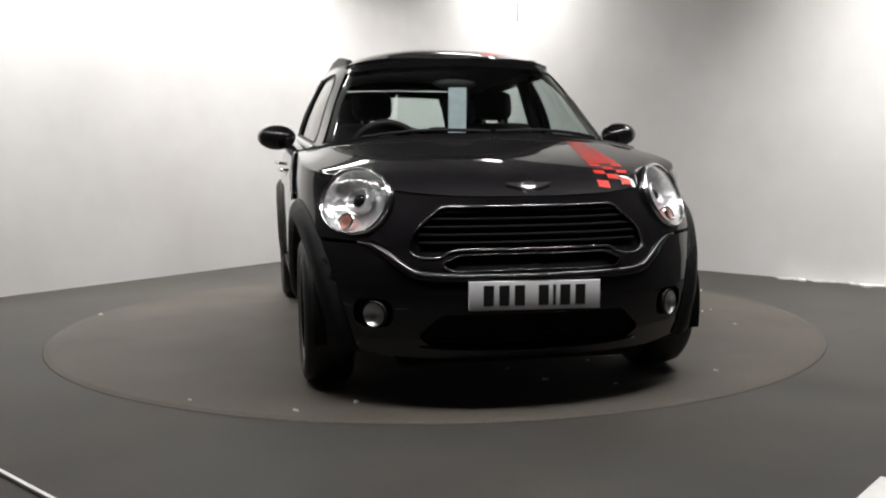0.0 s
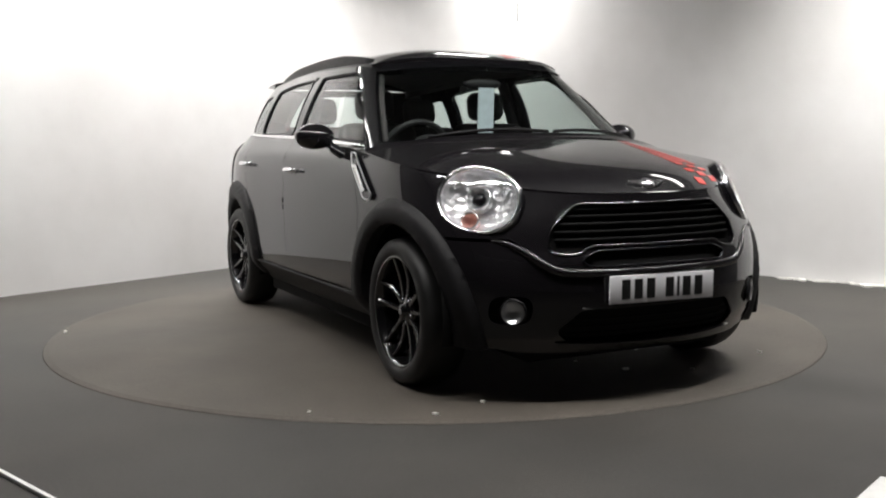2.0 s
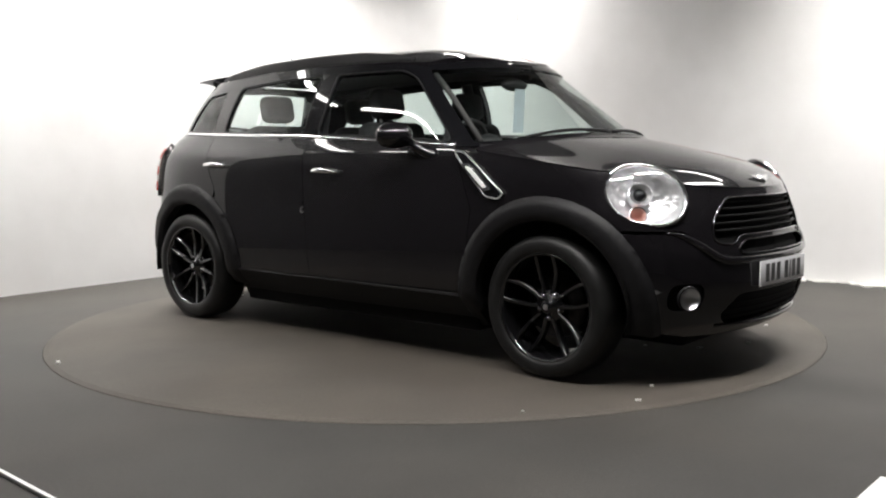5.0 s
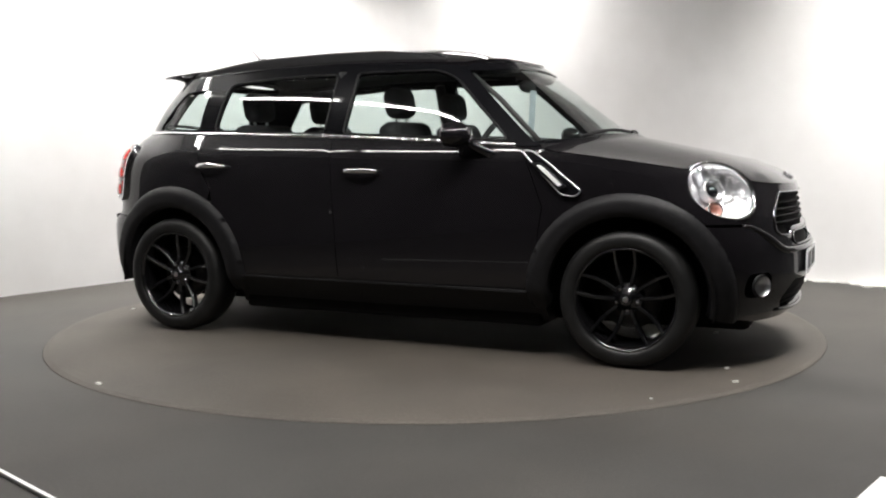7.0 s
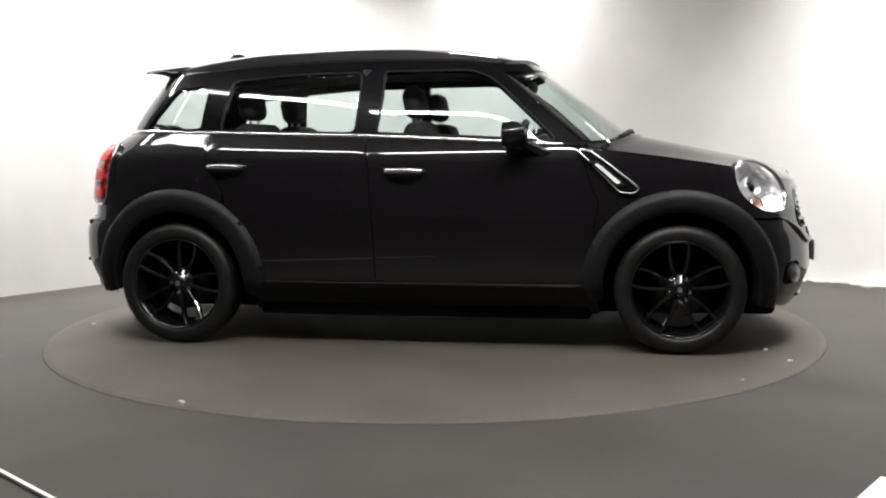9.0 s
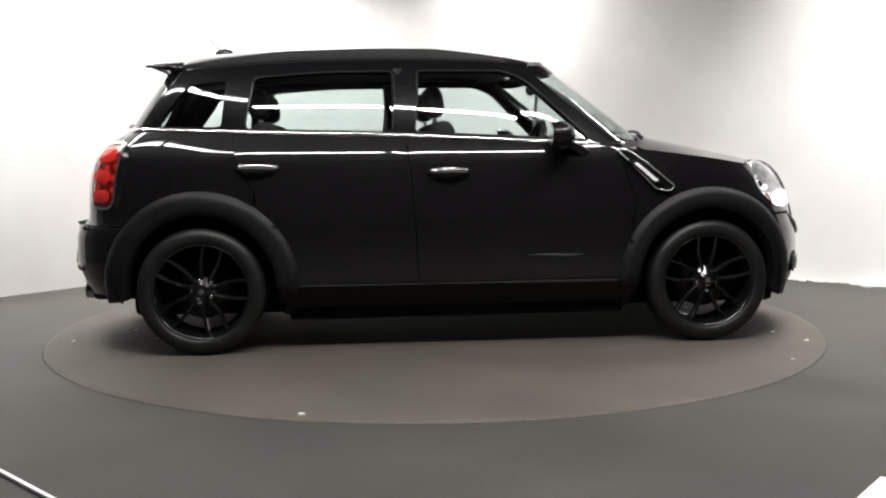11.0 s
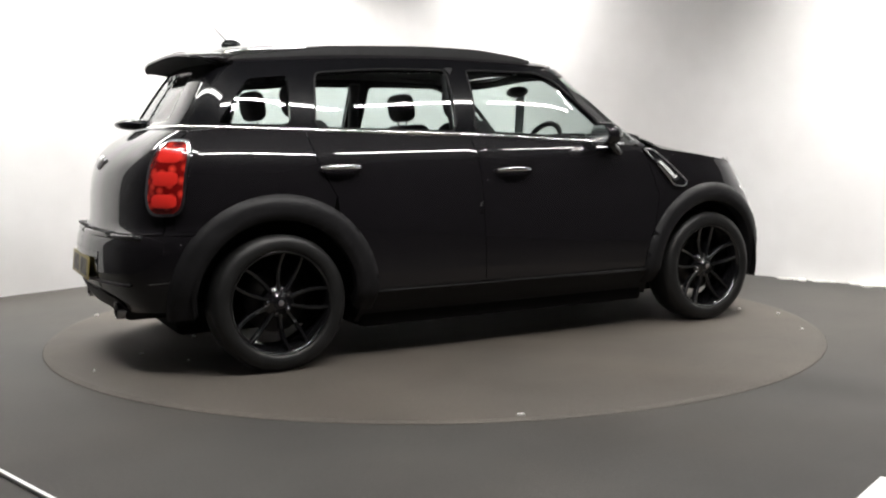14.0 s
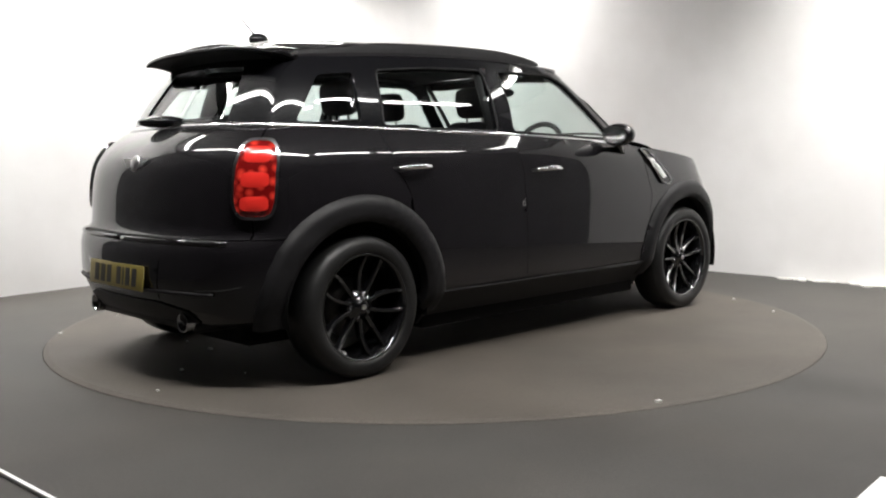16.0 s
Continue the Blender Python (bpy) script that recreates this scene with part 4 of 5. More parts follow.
# ---- wheels ----
def build_wheel():
    w = new("wheel")
    tyre = lathe([(0.232, 0.085), (0.236, 0.098), (0.25, 0.106), (0.272, 0.108), (0.292, 0.102), (0.306, 0.088), (0.313, 0.06), (0.315, 0.0), (0.313, -0.06), (0.306, -0.088), (0.292, -0.1), (0.25, -0.106), (0.232, -0.09)], 72)
    part("tyre", tyre, M_RUBBER, w, "black rubber tyre")
    rim = lathe([(0.233, 0.088), (0.239, 0.094), (0.236, 0.1), (0.228, 0.096), (0.222, 0.08), (0.214, 0.05), (0.208, 0.0), (0.206, -0.08)], 72)
    part("rim", rim, M_ALLOY, w, "gloss black alloy rim")
    part("brake_disc", lathe([(0.06, -0.01), (0.145, -0.01), (0.145, -0.03), (0.06, -0.03)], 40), M_STEEL, w, "dull steel brake disc")
    part("hub", lathe([(0.0, 0.078), (0.022, 0.077), (0.03, 0.07), (0.034, 0.06), (0.068, 0.052), (0.074, 0.04), (0.074, 0.0)], 30), M_ALLOY, w)
    part("hub_cap", lathe([(0.0, 0.0815), (0.02, 0.081), (0.028, 0.076)], 20), M_GLOSS, w, "black hub cap")
    part("hub_badge", lathe([(0.0, 0.083), (0.009, 0.0828), (0.012, 0.0815)], 14), M_SATIN, w, "small silver hub badge")
    for k in range(5):
        bm = bmesh.new()
        a = 2 * math.pi * k / 5 + math.pi / 2
        for sg in (-1, 1):
            rows = []
            for t in np.linspace(0, 1, 9):
                r = 0.052 + 0.172 * t
                off = sg * (0.017 + 0.028 * math.sin(t * math.pi * 0.62))
                y = 0.058 + 0.030 * t - 0.012 * math.sin(math.pi * t)
                hw = 0.0105 - 0.002 * t
                rows.append([bm.verts.new((r, yy, off + zz)) for zz, yy in ((-hw, y - 0.035), (-hw, y - 0.005), (-hw * 0.55, y), (hw * 0.55, y), (hw, y - 0.005), (hw, y - 0.035))])
            for i in range(8):
                for j in range(6):
                    bm.faces.new((rows[i][j], rows[i][(j + 1) % 6], rows[i + 1][(j + 1) % 6], rows[i + 1][j]))
        bmesh.ops.recalc_face_normals(bm, faces=bm.faces)
        move_bm(bm, Matrix.Rotation(a, 4, "Y"))
        part("spoke", bm, M_ALLOY, w, "gloss black twin spoke", smooth=False)
    for k in range(5):
        a = 2 * math.pi * (k + 0.5) / 5 + math.pi / 2
        bm = lathe([(0.0, 0.046), (0.009, 0.046), (0.011, 0.03)], 8)
        move_bm(bm, Matrix.Translation((0.052 * math.cos(a), 0.012, -0.052 * math.sin(a))))
        part("wheel_bolt", bm, M_DARKCHROME, w)
    return w


wheel = build_wheel()
wheel.parent = car
wheel.matrix_basis = pose(AX, 0.785 - 0.03, HUB, 0, 14, 0)
wheel.scale = (1.017, 1.0, 1.017)
for x, y, rz, ry in ((AX, -0.785 + 0.03, 180, 38), (-AXR, 0.79 - 0.03, 0, 50), (-AXR, -0.79 + 0.03, 180, 20)):
    copy_thing(wheel, Matrix.Translation((x, y, HUB)) @ Matrix.Rotation(radians(rz), 4, "Z") @ Matrix.Rotation(radians(ry), 4, "Y"))


# ---- lamps, handles, mirrors, trim of the car ----
def oval(profile, rx, rz, seg=48, skew=0.0, square=0.92):
    bm = bmesh.new()
    rings = []
    for k in range(seg):
        a = 2 * math.pi * k / seg
        ca, sa = math.cos(a), math.sin(a)
        ex = math.copysign(abs(ca) ** square, ca)
        ez = math.copysign(abs(sa) ** square, sa)
        rings.append([bm.verts.new((r * (rx * ex + skew * rz * ez), y, r * rz * ez)) for r, y in profile])
    for k in range(seg):
        A, B = rings[k], rings[(k + 1) % seg]
        for i in range(len(profile) - 1):
            bm.faces.new((A[i], A[i + 1], B[i + 1], B[i]))
    bmesh.ops.remove_doubles(bm, verts=bm.verts, dist=1e-6)
    bmesh.ops.recalc_face_normals(bm, faces=bm.faces)
    return bm


def build_headlamps():
    m = LAMP
    holder = [part("headlamp", move_bm(oval([(1.07, -0.05), (1.07, 0.0), (1.05, 0.008), (0.99, 0.012)], LAMP_X, LAMP_Z, skew=LAMP_SKEW), m), M_GLOSS, car, "oval headlamp with chrome ring")]
    holder.append(part("headlamp", mirrored_from(holder[0]), M_GLOSS, car, "oval headlamp with chrome ring"))
    h = tuple(holder)
    both("headlamp_ring", move_bm(oval([(0.92, 0.006), (0.945, 0.022), (0.99, 0.026), (1.02, 0.018), (1.03, 0.006)], LAMP_X, LAMP_Z, skew=LAMP_SKEW), m), M_CHROME, h, "chrome ring")
    both("reflector_bowl", move_bm(oval([(0.95, 0.01), (0.85, -0.03), (0.6, -0.055), (0.3, -0.07), (0.0, -0.072)], LAMP_X, LAMP_Z, skew=LAMP_SKEW), m), M_REFLECT, h, "faceted mirror bowl")
    for nm, x, z, r, mat, mat2 in (("dip_lamp", 0.015, 0.015, 0.05, M_CHROME, M_CLEAR), ("turn_lamp", 0.02, -0.085, 0.032, M_AMBER, M_AMBER)):
        mm = m @ Matrix.Translation((x, -0.015, z))
        both(nm, move_bm(lathe([(r, -0.045), (r * 1.08, 0.0), (r, 0.006), (r * 0.94, -0.004), (r * 0.6, -0.025), (0.0, -0.03)], 24), mm), M_REFLECT if nm == "dip_lamp" else mat, h, "chrome projector lamp" if nm == "dip_lamp" else "pale pink turn lamp")
        if nm == "dip_lamp":
            both("projector_lens", move_bm(lathe([(0.0, 0.004), (0.018, 0.0), (0.03, -0.014)], 20), mm), M_GLOSS, h, "dark glass projector lens")
        else:
            both("turn_ring", move_bm(lathe([(r * 1.0, 0.0), (r * 1.1, 0.012), (r * 1.22, 0.0)], 24), mm), M_CHROME, h)
    for o in both("headlamp_glass", move_bm(oval([(0.95, 0.016), (0.8, 0.026), (0.5, 0.034), (0.2, 0.038), (0.0, 0.0385)], LAMP_X, LAMP_Z, skew=LAMP_SKEW), m), M_CLEAR, h, "clear domed lamp glass"):
        o.visible_shadow = False


def mirrored_from(ob):
    bm = bmesh.new()
    bm.from_mesh(ob.data)
    for v in bm.verts:
        v.co.y = -v.co.y
    bmesh.ops.reverse_faces(bm, faces=bm.faces)
    return bm


build_headlamps()


def build_tail_lamps():
    sc, zc = s_low(-1.762, 0.89), 0.892

    def outline(rx, rz, dz=0.0, n=36, ds=0.0):
        out = []
        for k in range(n):
            ca, sa = math.cos(2 * math.pi * k / n), math.sin(2 * math.pi * k / n)
            out.append((sc + ds + rx * math.copysign(abs(ca) ** 0.55, ca), zc + dz + rz * math.copysign(abs(sa) ** 0.55, sa)))
        return out

    def dome(rx, rz, h, dz=0.0):
        return lambda a, b: h * max(0.0, 1 - max(abs(a - sc) / rx, abs(b - zc - dz) / rz) ** 3)
    rim = panel(low, outline(0.098, 0.163), [outline(0.086, 0.151)], lift=0.022, gap=0, thick=0.03, step=0.02)
    body = both("tail_lamp", rim, M_CHROME, car, "upright rounded tail lamp with chrome rim")
    both("tail_lens", panel(low, outline(0.088, 0.153), lift=0.016, gap=0, thick=0.02, step=0.012, bulge=dome(0.09, 0.155, 0.012)), M_REDLENS, body, "red patterned lens")
    for dz in (0.096, 0.0, -0.096):
        both("lamp_reflector", panel(low, outline(0.058, 0.030, dz), lift=0.0275, gap=0, thick=0.01, step=0.012, bulge=dome(0.06, 0.032, 0.004, dz)), M_REDGLOW, body, "bright red reflector")


build_tail_lamps()


def build_side_details():
    # door handles
    for x, own in ((-0.058, front_doors), (-1.0, rear_doors)):
        z = 0.905 if own is front_doors else 0.932
        c = low(s_low(x, z), z)
        bm = bmesh.new()
        n = 12
        pts = [(c.x - 0.10 + 0.20 * k / n, c.y - 0.012 - 0.030 * math.sin(math.pi * k / n) ** 0.5, z + 0.006 * math.sin(math.pi * k / n)) for k in range(n + 1)]
        tube(bm, pts, [0.009 + 0.005 * math.sin(math.pi * k / n) for k in range(n + 1)], 8)
        both("door_handle", bm, M_CHROME, own, "chrome bow handle")
        bm = lathe([(0.0, -0.004), (0.025, -0.001), (0.034, 0.004), (0.04, 0.003)], 20)
        both("handle_cup", move_bm(bm, frame_matrix((c.x, c.y, z - 0.022), (0, -1, 0))), M_GLOSS, own)
    # side scuttles
    cs = [(0.80, 1.005), (0.86, 1.0), (1.10, 0.815), (1.07, 0.79), (1.0, 0.80)]
    poly = rounded(on_side(cs), 0.02)
    sc = both("side_scuttle", panel(low, poly, lift=0.012, gap=0, step=0.02), M_GLOSS, car, "gloss black side scuttle with chrome insert")
    bm = bmesh.new()
    tube(bm, [low(a, b) + Vector((0, -0.016, 0)) for a, b in densify(poly, 0.02)], 0.004, 6, closed=True)
    both("scuttle_rim", bm, M_SATIN, sc, "thin silver rim")
    ins = rounded(on_side([(0.848, 0.945), (0.905, 0.945), (1.035, 0.833), (0.99, 0.822)]), 0.012)
    both("scuttle_insert", panel(low, ins, lift=0.022, gap=0, step=0.02), M_CHROME, sc, "chrome insert")
    inn = rounded(on_side([(0.882, 0.930), (0.902, 0.932), (1.010, 0.843), (0.99, 0.837)]), 0.006)
    both("repeater_lens", panel(low, inn, lift=0.026, gap=0, step=0.02), M_WHITE, sc, "white repeater lens")
    # door mirrors
    m = Matrix.Translation((0.485, -0.925, 1.082)) @ Matrix.Rotation(radians(-12), 4, "Z") @ Matrix.Diagonal((0.085, 0.098, 0.064, 1))
    bm = ellipsoid(m, 28, 18)
    for v in bm.verts:
        if v.co.x < 0.445:
            v.co.x = 0.445
    mir = both("door_mirror", bm, M_PAINT, car, "rounded gloss black door mirror")
    both("mirror_glass", move_bm(oval([(1.0, 0.0), (0.0, 0.001)], 0.078, 0.048), frame_matrix((0.4435, -0.923, 1.082), (-1, -0.0, 0))), M_CHROME, mir, "mirror pane")
    bm = bmesh.new()
    tube(bm, [(0.53, -0.88, 1.055), (0.58, -0.858, 1.02), (0.63, -0.83, 0.99), (0.68, -0.80, 0.968)], [0.022, 0.024, 0.028, 0.036], 10)
    both("mirror_stalk", bm, M_GLOSS, mir)
    # wipers
    for y0, y1 in ((-0.55, 0.05), (0.08, 0.60)):
        bm = bmesh.new()
        pts = []
        for t in np.linspace(0, 1, 12):
            y = y0 + (y1 - y0) * t
            sy = 0.0
            a, b = -0.9, 0.9
            for _ in range(24):
                mid = (a + b) / 2
                if house(mid, 0.07).y > y:
                    a = mid
                else:
                    b = mid
            w = 0.035 + 0.03 * math.sin(math.pi * t)
            pts.append(house(a, w) + Vector((0.014, 0, 0.012)))
        tube(bm, pts, 0.009, 6)
        part("wiper", bm, M_CLAD, car, "black windscreen wiper")
    # bonnet badge
    def on_bonnet(u, v, h=0.004):
        p = bonnet(u, v)
        n = (bonnet(min(u + 0.01, 1.0), v) - bonnet(u - 0.01, v)).cross(bonnet(u, v + 0.01) - bonnet(u, v - 0.01)).normalized()
        if n.z < 0:
            n = -n
        return p + n * h, n
    p, n = on_bonnet(0.955, 0.0)
    m = frame_matrix(p, n, (0, 1, 0))
    bd = part("bonnet_badge", move_bm(lathe([(0.0, 0.008), (0.022, 0.007), (0.028, 0.003), (0.03, -0.002)], 24), m), M_CHROME, car, "round badge with silver wings")
    for sg in (1, -1):
        bm = bmesh.new()
        for k in range(4):
            L = 0.062 - 0.013 * k
            box(bm, 0.012 - 0.008 * k, 0.003, sg * (0.03 + L / 2), 0.0055, 0.004, L)
        part("badge_wing", move_bm(bm, m), M_CHROME, bd, smooth=False)
    # red chequered decal on the bonnet: dabs that grow towards the nose
    rows = 17
    for i in range(rows):
        u = 0.14 + 0.815 * i / (rows - 1)
        t = i / (rows - 1)
        for j in range(3):
            if (i + j) % 2 and t > 0.72:
                continue
            v = 0.53 + (0.165 * (j / 2 - 0.5)) * (0.45 + 0.55 * t) + 0.02 * (1 - t)
            du = 0.010 + 0.013 * t
            dv = 0.020 + 0.017 * t
            bm = bmesh.new()
            vs = []
            for a in range(4):
                vs.append([bm.verts.new(on_bonnet(u + du * (a / 3 * 2 - 1) + 0.3 * du * (b / 3 * 2 - 1), v + dv * (b / 3 * 2 - 1), 0.0016)[0]) for b in range(4)])
            for a in range(3):
                for b in range(3):
                    bm.faces.new((vs[a][b], vs[a][b + 1], vs[a + 1][b + 1], vs[a + 1][b]))
            bm.normal_update()
            if sum(f.normal.z for f in bm.faces) < 0:
                bmesh.ops.reverse_faces(bm, faces=bm.faces)
            part("decal_patch", bm, M_RED, bonnet_ob)
    for k in range(5):
        bm = bmesh.new()
        vs = []
        for a in range(4):
            vs.append([bm.verts.new(roof(0.02 + 0.022 * k + 0.012 * a / 3 + 0.02 * b / 5, 0.30 + 0.36 * b / 5) + Vector((0, 0, 0.002))) for b in range(6)])
        for a in range(3):
            for b in range(5):
                bm.faces.new((vs[a][b], vs[a][b + 1], vs[a + 1][b + 1], vs[a + 1][b]))
        bm.normal_update()
        if sum(f.normal.z for f in bm.faces) < 0:
            bmesh.ops.reverse_faces(bm, faces=bm.faces)
        part("decal_patch", bm, M_RED, roof_ob)


build_side_details()


def build_plates():
    """The number plates, their characters as plain bars."""
    widths = [0.05, 0.05, 0.014, 0.05, 0.0, 0.05, 0.05, 0.05]

    def plate(m, face, own):
        pl = part("number_plate", move_bm(boxed(0, 0, 0, 0.52, 0.006, 0.111, bevel=0.003), m), face, own, "number plate with dark bars")
        x = -0.205
        for w in widths:
            if w == 0.0:
                x += 0.033
                continue
            bm = boxed(x + w / 2, 0.0036, 0, w * 0.8, 0.002, 0.079)
            part("plate_bar", move_bm(bm, m), M_INK, pl, smooth=False)
            x += w + 0.011
        return pl
    plate(Matrix.Translation((2.028, -0.01, 0.457)) @ Matrix.Rotation(radians(-90), 4, "Z") @ Matrix.Rotation(radians(-1), 4, "Y"), M_PLATE_W, car)
    plate(Matrix.Translation((-2.045, 0.0, 0.468)) @ Matrix.Rotation(radians(90), 4, "Z") @ Matrix.Rotation(radians(6), 4, "X"), M_PLATE_Y, car)


build_plates()


def build_recess():
    out = [(s_rear(-y, z), z) for y, z in ((0.34, 0.555), (0.31, 0.385))]
    half = [(LOW.len, 0.555)] + out + [(LOW.len, 0.385)]
    both("plate_recess", panel(low, half, lift=0.003, gap=0, thick=0.01), M_GLOSS, car, "gloss black plate recess")
    lowp = [(LOW.len, 0.37)] + [(s_rear(-y, z), z) for y, z in ((0.30, 0.37), (0.46, 0.34), (0.50, 0.29))] + [(LOW.len, 0.29)]
    both("diffuser", panel(low, lowp, lift=0.006, gap=0, thick=0.02), M_CLAD, car, "matt black lower diffuser")


build_recess()


def build_tail_details():
    # roof spoiler
    bm = bmesh.new()
    secs = []
    for v in np.linspace(-1, 1, 33):
        a = abs(v)
        chord = 0.235 - 0.05 * a ** 4
        top = 1.507 - 0.040 * a ** 3
        y = v * 0.535
        prof = [(0.0, 0.0), (0.35, -0.003), (0.7, -0.010), (0.94, -0.019), (1.0, -0.026), (0.97, -0.034), (0.75, -0.034), (0.45, -0.046), (0.2, -0.066), (0.0, -0.075)]
        secs.append([bm.verts.new((-1.40 - chord * c, y, top + z * (1 - 0.3 * a ** 3))) for c, z in prof])
    for A, B in zip(secs, secs[1:]):
        for k in range(len(A)):
            bm.faces.new((A[k], A[(k + 1) % len(A)], B[(k + 1) % len(A)], B[k]))
            if 5 <= k <= 8:
                bm.faces.ensure_lookup_table()
                bm.faces[-1].material_index = 1
    bm.faces.new(secs[0])
    bm.faces.new(secs[-1][::-1])
    bmesh.ops.recalc_face_normals(bm, faces=bm.faces)
    part("roof_spoiler", bm, [M_PAINT, M_SHADOW], car, "gloss black roof spoiler")
    # aerial
    bm = ellipsoid(Matrix.Translation((-1.25, 0, ROOF_C(-1.25) + 0.012)) @ Matrix.Diagonal((0.055, 0.03, 0.03, 1)), 16, 10)
    ae = part("aerial", bm, M_GLOSS, car, "short roof aerial with black base")
    bm = bmesh.new()
    tube(bm, [(-1.27, 0, ROOF_C(-1.25) + 0.03), (-1.345, 0, ROOF_C(-1.25) + 0.105)], [0.004, 0.0025], 6)
    part("mast", bm, M_CLAD, ae)
    # rear wiper pod
    bm = ellipsoid(Matrix.Translation((-1.745, 0.09, 1.155)) @ Matrix.Rotation(radians(25), 4, "Z") @ Matrix.Diagonal((0.075, 0.13, 0.03, 1)), 18, 10)
    wp = part("rear_wiper", bm, M_GLOSS, car, "rear wiper with rounded pod")
    bm = bmesh.new()
    tube(bm, [(-1.70, 0.0, 1.15), (-1.66, -0.2, 1.165), (-1.63, -0.40, 1.17)], 0.010, 6)
    part("wiper_arm", bm, M_CLAD, wp)
    # tail badge
    p = low(LOW.len, 0.965)
    m = frame_matrix(p + Vector((-0.004, 0, 0)), (-1, 0, 0.35))
    bd = part("tail_badge", move_bm(lathe([(0.0, 0.010), (0.028, 0.009), (0.036, 0.003), (0.038, -0.004)], 24), m), M_SATIN, car, "round tail badge with silver wings")
    for sg in (1, -1):
        bm = bmesh.new()
        for k in range(4):
            L = 0.075 - 0.015 * k
            box(bm, sg * (0.036 + L / 2), 0.004, 0.016 - 0.011 * k, L, 0.005, 0.007)
        part("badge_wing", move_bm(bm, m), M_SATIN, bd, smooth=False)
    # tailgate handle trim, exhausts, lower valance
    bm = boxed(-1.965, 0, 0.648, 0.05, 0.86, 0.014, bevel=0.006)
    part("loading_sill", bm, M_CLAD, car, "black loading sill")
    for y in (-0.42, 0.42):
        bm = move_bm(lathe([(0.03, -0.12), (0.036, 0.0), (0.041, 0.004), (0.043, -0.004), (0.043, -0.12)], 24), frame_matrix((-1.955, y, 0.285), (-1, 0, 0)))
        part("exhaust_pipe", bm, M_DARKCHROME, car, "round steel exhaust tip")
    bm = boxed(-1.80, 0, 0.27, 0.25, 0.95, 0.07, bevel=0.03)
    part("rear_valance", bm, M_CLAD, car, "matt black rear valance")


build_tail_details()


# ---- cabin ----
def build_cabin():
    def seat(x, y, wide=0.25):
        s = part("seat", boxed(x + 0.24, y, 0.56, 0.5, wide * 2, 0.2, bevel=0.07, seg=3), M_SEAT, car, "black fabric seat")
        bm = boxed(0, 0, 0, 0.14, wide * 2 * 0.92, 0.62, bevel=0.06, seg=3)
        part("seat_back", move_bm(bm, Matrix.Translation((x - 0.06, y, 0.86)) @ Matrix.Rotation(radians(-14), 4, "Y")), M_SEAT, s)
        bm = boxed(0, 0, 0, 0.11, 0.23, 0.17, bevel=0.05, seg=3)
        part("headrest", move_bm(bm, Matrix.Translation((x - 0.155, y, 1.265)) @ Matrix.Rotation(radians(-10), 4, "Y")), M_SEAT, s)
        for d in (-0.06, 0.06):
            bm = bmesh.new()
            tube(bm, [(x - 0.14, y + d, 1.13), (x - 0.15, y + d, 1.22)], 0.008, 6)
            part("headrest_post", bm, M_SATIN, s)
        return s
    for y in (-0.36, 0.36):
        seat(0.06, y)
    for y in (-0.36, 0.36):
        seat(-0.88, y, 0.27)
    bm = boxed(0.80, 0, 0.92, 0.5, 1.36, 0.2, bevel=0.06, seg=3)
    dash = part("dashboard", bm, M_DASH, car, "black moulded dashboard")
    part("instrument_pod", ellipsoid(Matrix.Translation((0.62, -0.36, 1.03)) @ Matrix.Diagonal((0.07, 0.09, 0.06, 1))), M_DASH, dash)
    part("centre_dial", move_bm(lathe([(0.0, 0.0), (0.11, 0.01), (0.125, 0.02), (0.13, 0.0)], 28), frame_matrix((0.55, 0, 0.95), (-1, 0, 0.2))), M_GLOSS, dash)
    # steering wheel
    m = frame_matrix((0.44, -0.36, 0.985), (-0.92, 0, 0.39))
    bm = bmesh.new()
    tube(bm, [m @ Vector((0.185 * math.cos(a), 0, 0.185 * math.sin(a))) for a in np.linspace(0, 2 * math.pi, 33)[:-1]], 0.016, 8, closed=True)
    sw = part("steering_wheel", bm, M_DASH, car, "black three-spoke steering wheel")
    part("steering_hub", move_bm(lathe([(0.0, 0.02), (0.05, 0.015), (0.07, -0.02)], 20), m), M_DASH, sw)
    for a in (0, 180, 270):
        bm = bmesh.new()
        tube(bm, [m @ Vector((0.05 * math.cos(radians(a)), 0, 0.05 * math.sin(radians(a)))), m @ Vector((0.18 * math.cos(radians(a)), 0, 0.18 * math.sin(radians(a))))], 0.014, 6)
        part("steering_spoke", bm, M_SATIN, sw)
    # inner mirror with a hanging card
    bm = ellipsoid(Matrix.Translation((0.52, 0.0, 1.355)) @ Matrix.Diagonal((0.03, 0.115, 0.034, 1)), 18, 10)
    part("cabin_mirror", bm, M_DASH, car, "black cabin mirror")
    bm = boxed(0.545, 0.01, 1.215, 0.002, 0.095, 0.235, Matrix.Rotation(radians(4), 4, "Y"))
    part("hanging_card", bm, M_CARD, car, "pale blue card hung from the mirror", smooth=False)
    # parcel shelf and inner door tops
    part("parcel_shelf", boxed(-1.35, 0, 1.04, 0.45, 1.2, 0.03, bevel=0.01), M_DASH, car)
    bm = bmesh.new()
    tube(bm, [(0.83, -0.69, 1.05), (0.60, -0.61, 1.26), (0.385, -0.515, 1.415)], 0.014, 8)
    both("inner_pillar", bm, M_TRIM, car, "grey inner pillar trim")
    bm = bmesh.new()
    tube(bm, [(-0.28, -0.70, 1.05), (-0.30, -0.60, 1.42)], 0.035, 8)
    both("inner_pillar", bm, M_DASH, car)
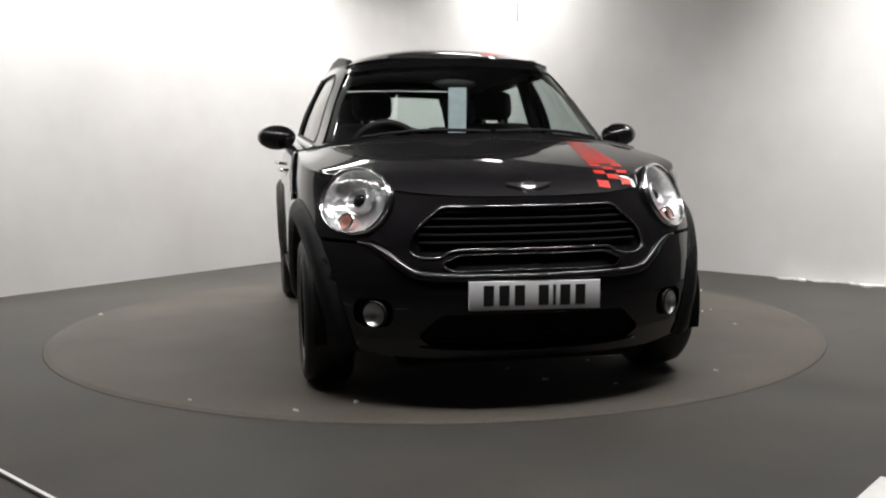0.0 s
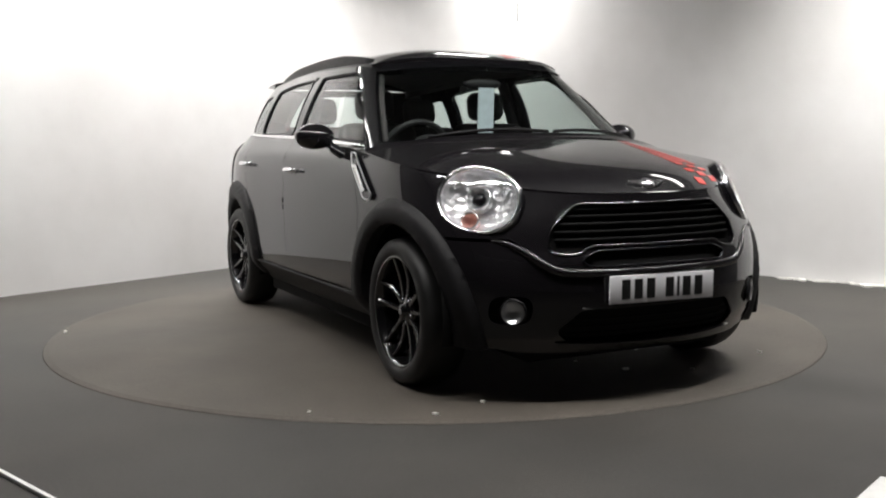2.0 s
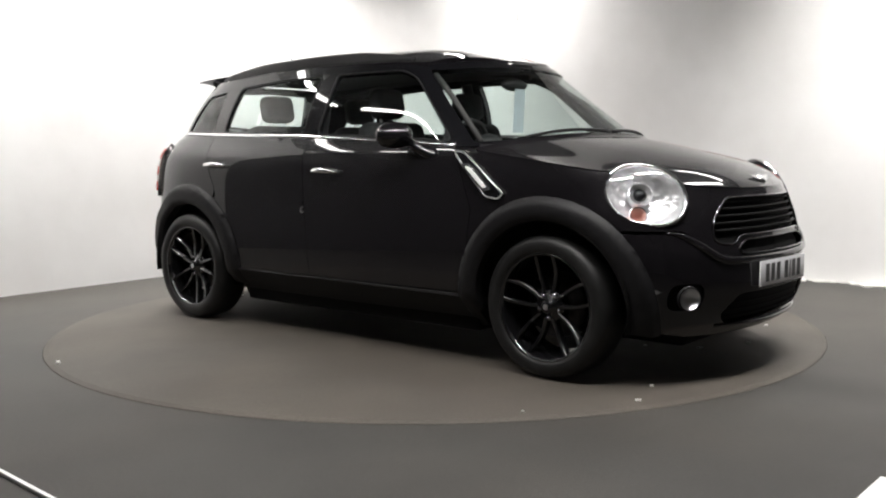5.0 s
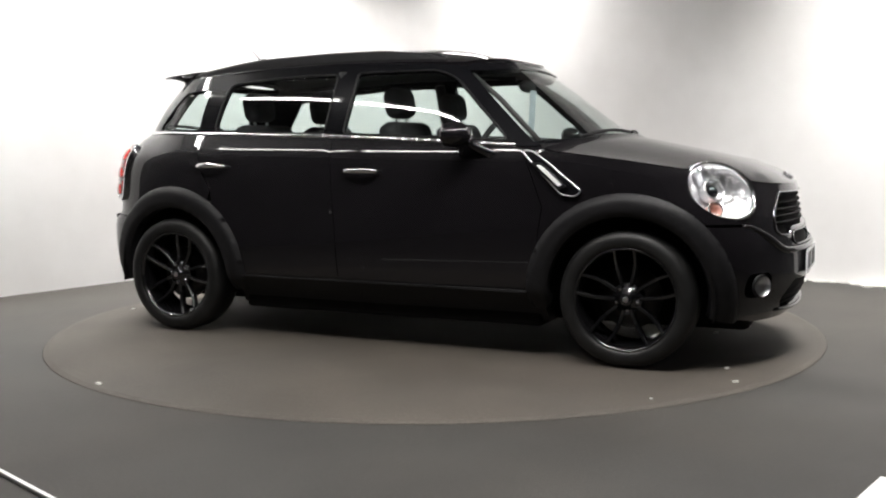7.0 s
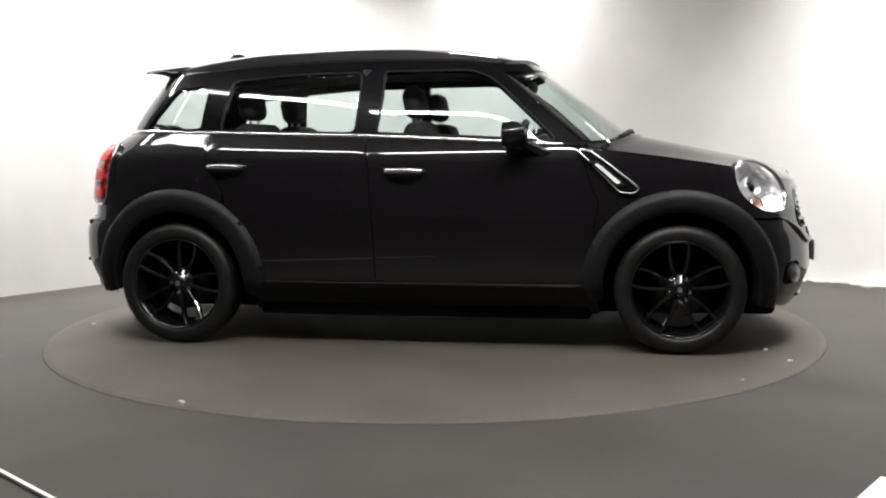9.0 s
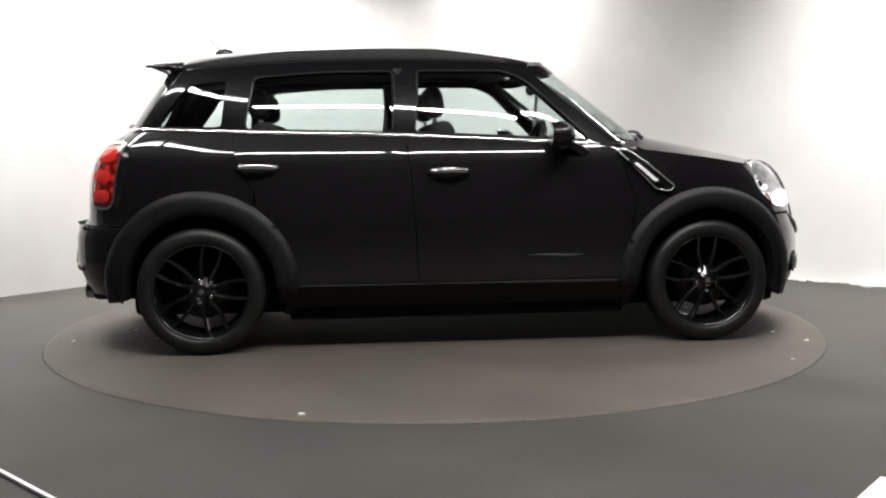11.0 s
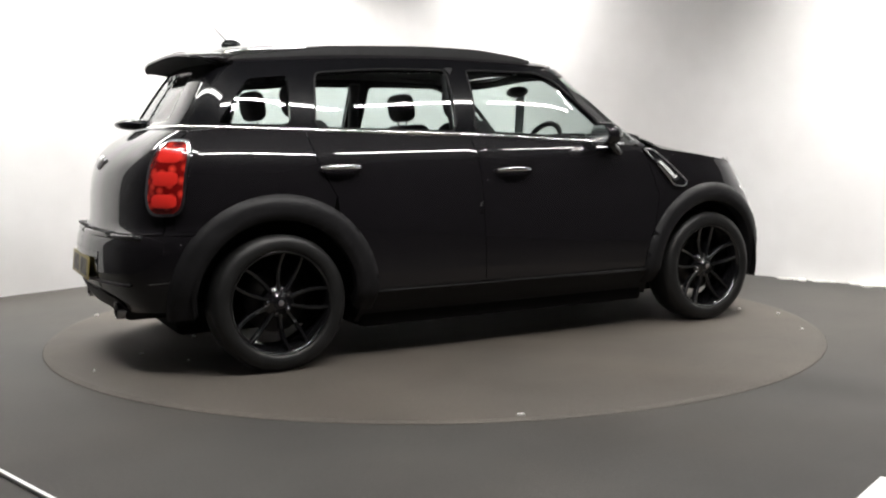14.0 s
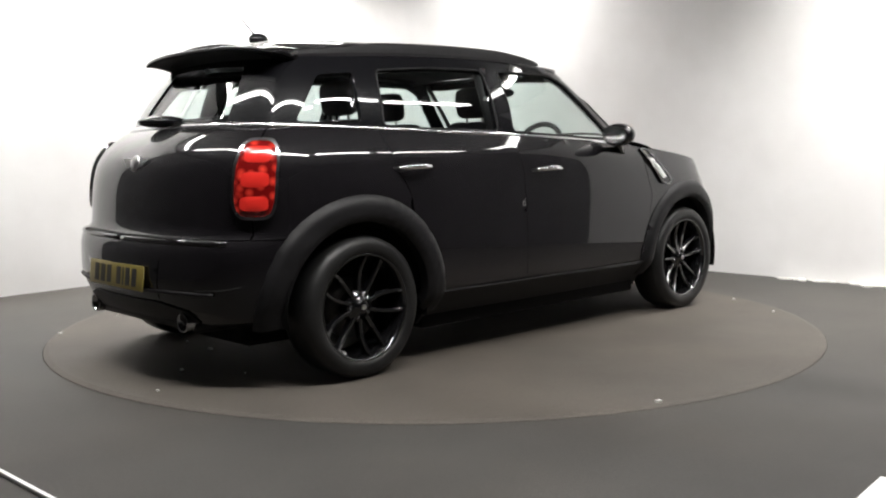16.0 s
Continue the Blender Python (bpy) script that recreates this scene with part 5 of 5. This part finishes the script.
    both("door_lining", boxed(-0.2, -0.735, 0.90, 1.7, 0.03, 0.30, bevel=0.01), M_DASH, car)


build_cabin()


# ---- small things in the room ----
def build_small_things():
    # white edge strip on the floor
    a, b = Vector((-2.026, -2.076, 0)), Vector((-0.863, -3.192, 0))
    d = (b - a).normalized()
    bm = boxed((a.x + b.x) / 2, (a.y + b.y) / 2, 0.007, (b - a).length, 0.016, 0.014, Matrix.Rotation(math.atan2(d.y, d.x), 4, "Z"), bevel=0.003)
    tagged(link_bm("edge_strip", bm, M_WHITE, smooth=False), "thin white metal edge strip lying on the floor", "edge strip")
    # white floor box with a black slot
    ang = 49.6
    holder = new("floor_box")
    holder.matrix_basis = pose(1.319, -3.064, 0, 0, 0, ang)
    tagged(holder, "white enamelled floor box with a black slot", "floor box")
    part("lid", boxed(0, 0, 0.012, 0.34, 0.22, 0.024, bevel=0.005), M_WHITE, holder)
    part("slot", boxed(0.13, 0.05, 0.0245, 0.05, 0.014, 0.003), M_INK, holder, "black slot", smooth=False)
    # cables on the walls
    for t, off, z0, wall, side in ((1.483, 0.012, 2.215, RIGHT_END, 1), (0.088, 0.015, 2.031, LEFT_END, 1)):
        p = along(CORNER, wall, t, off)
        bm = bmesh.new()
        tube(bm, [(p[0], p[1], z0), (p[0] + 0.004, p[1], (z0 + CEIL) / 2), (p[0], p[1], CEIL)], 0.0035, 6)
        tagged(link_bm("cable", bm, M_CABLE), "thin grey cable hanging down the white wall", "cable", "wall cables")
    # chipped plaster at the wall's foot
    rnd = random.Random(7)
    bm = bmesh.new()
    for k in range(46):
        t = rnd.uniform(4.1, 5.7)
        p = along(CORNER, RIGHT_END, t, rnd.uniform(0.01, 0.09))
        s = rnd.uniform(0.012, 0.05)
        box(bm, p[0], p[1], s * 0.12, s * rnd.uniform(0.8, 2), s, s * 0.25, Matrix.Rotation(rnd.uniform(0, 3), 4, "Z"))
    tagged(link_bm("plaster_chips", bm, M_CHIP, smooth=False), "loose white plaster chips along the foot of the wall", "chips", kind="stuff")


build_small_things()


# ---- what moves ----
TURN = [(0.0, -79.33), (1.0, -71.62), (2.0, -64.01), (3.0, -56.36), (4.0, -48.66), (5.0, -40.91), (6.0, -33.16), (7.0, -25.45), (8.0, -17.81), (9.0, -10.25), (10.0, -2.74), (11.0, 4.75), (12.0, 12.27), (13.0, 19.9), (14.0, 27.67), (15.0, 35.6), (16.0, 43.61)]
OFF = (0.0604, 0.0033)


def motions():
    rows_t, rows_c = [], []
    for t, deg in TURN:
        a = radians(deg)
        rows_t.append((t, pose(0, 0, 0, 0, 0, deg)))
        rows_c.append((t, pose(OFF[0] * math.cos(a) - OFF[1] * math.sin(a), OFF[0] * math.sin(a) + OFF[1] * math.cos(a), 0.01, 0, 0, deg)))
    walk(turntable, rows_t)
    walk(car, rows_c)


motions()
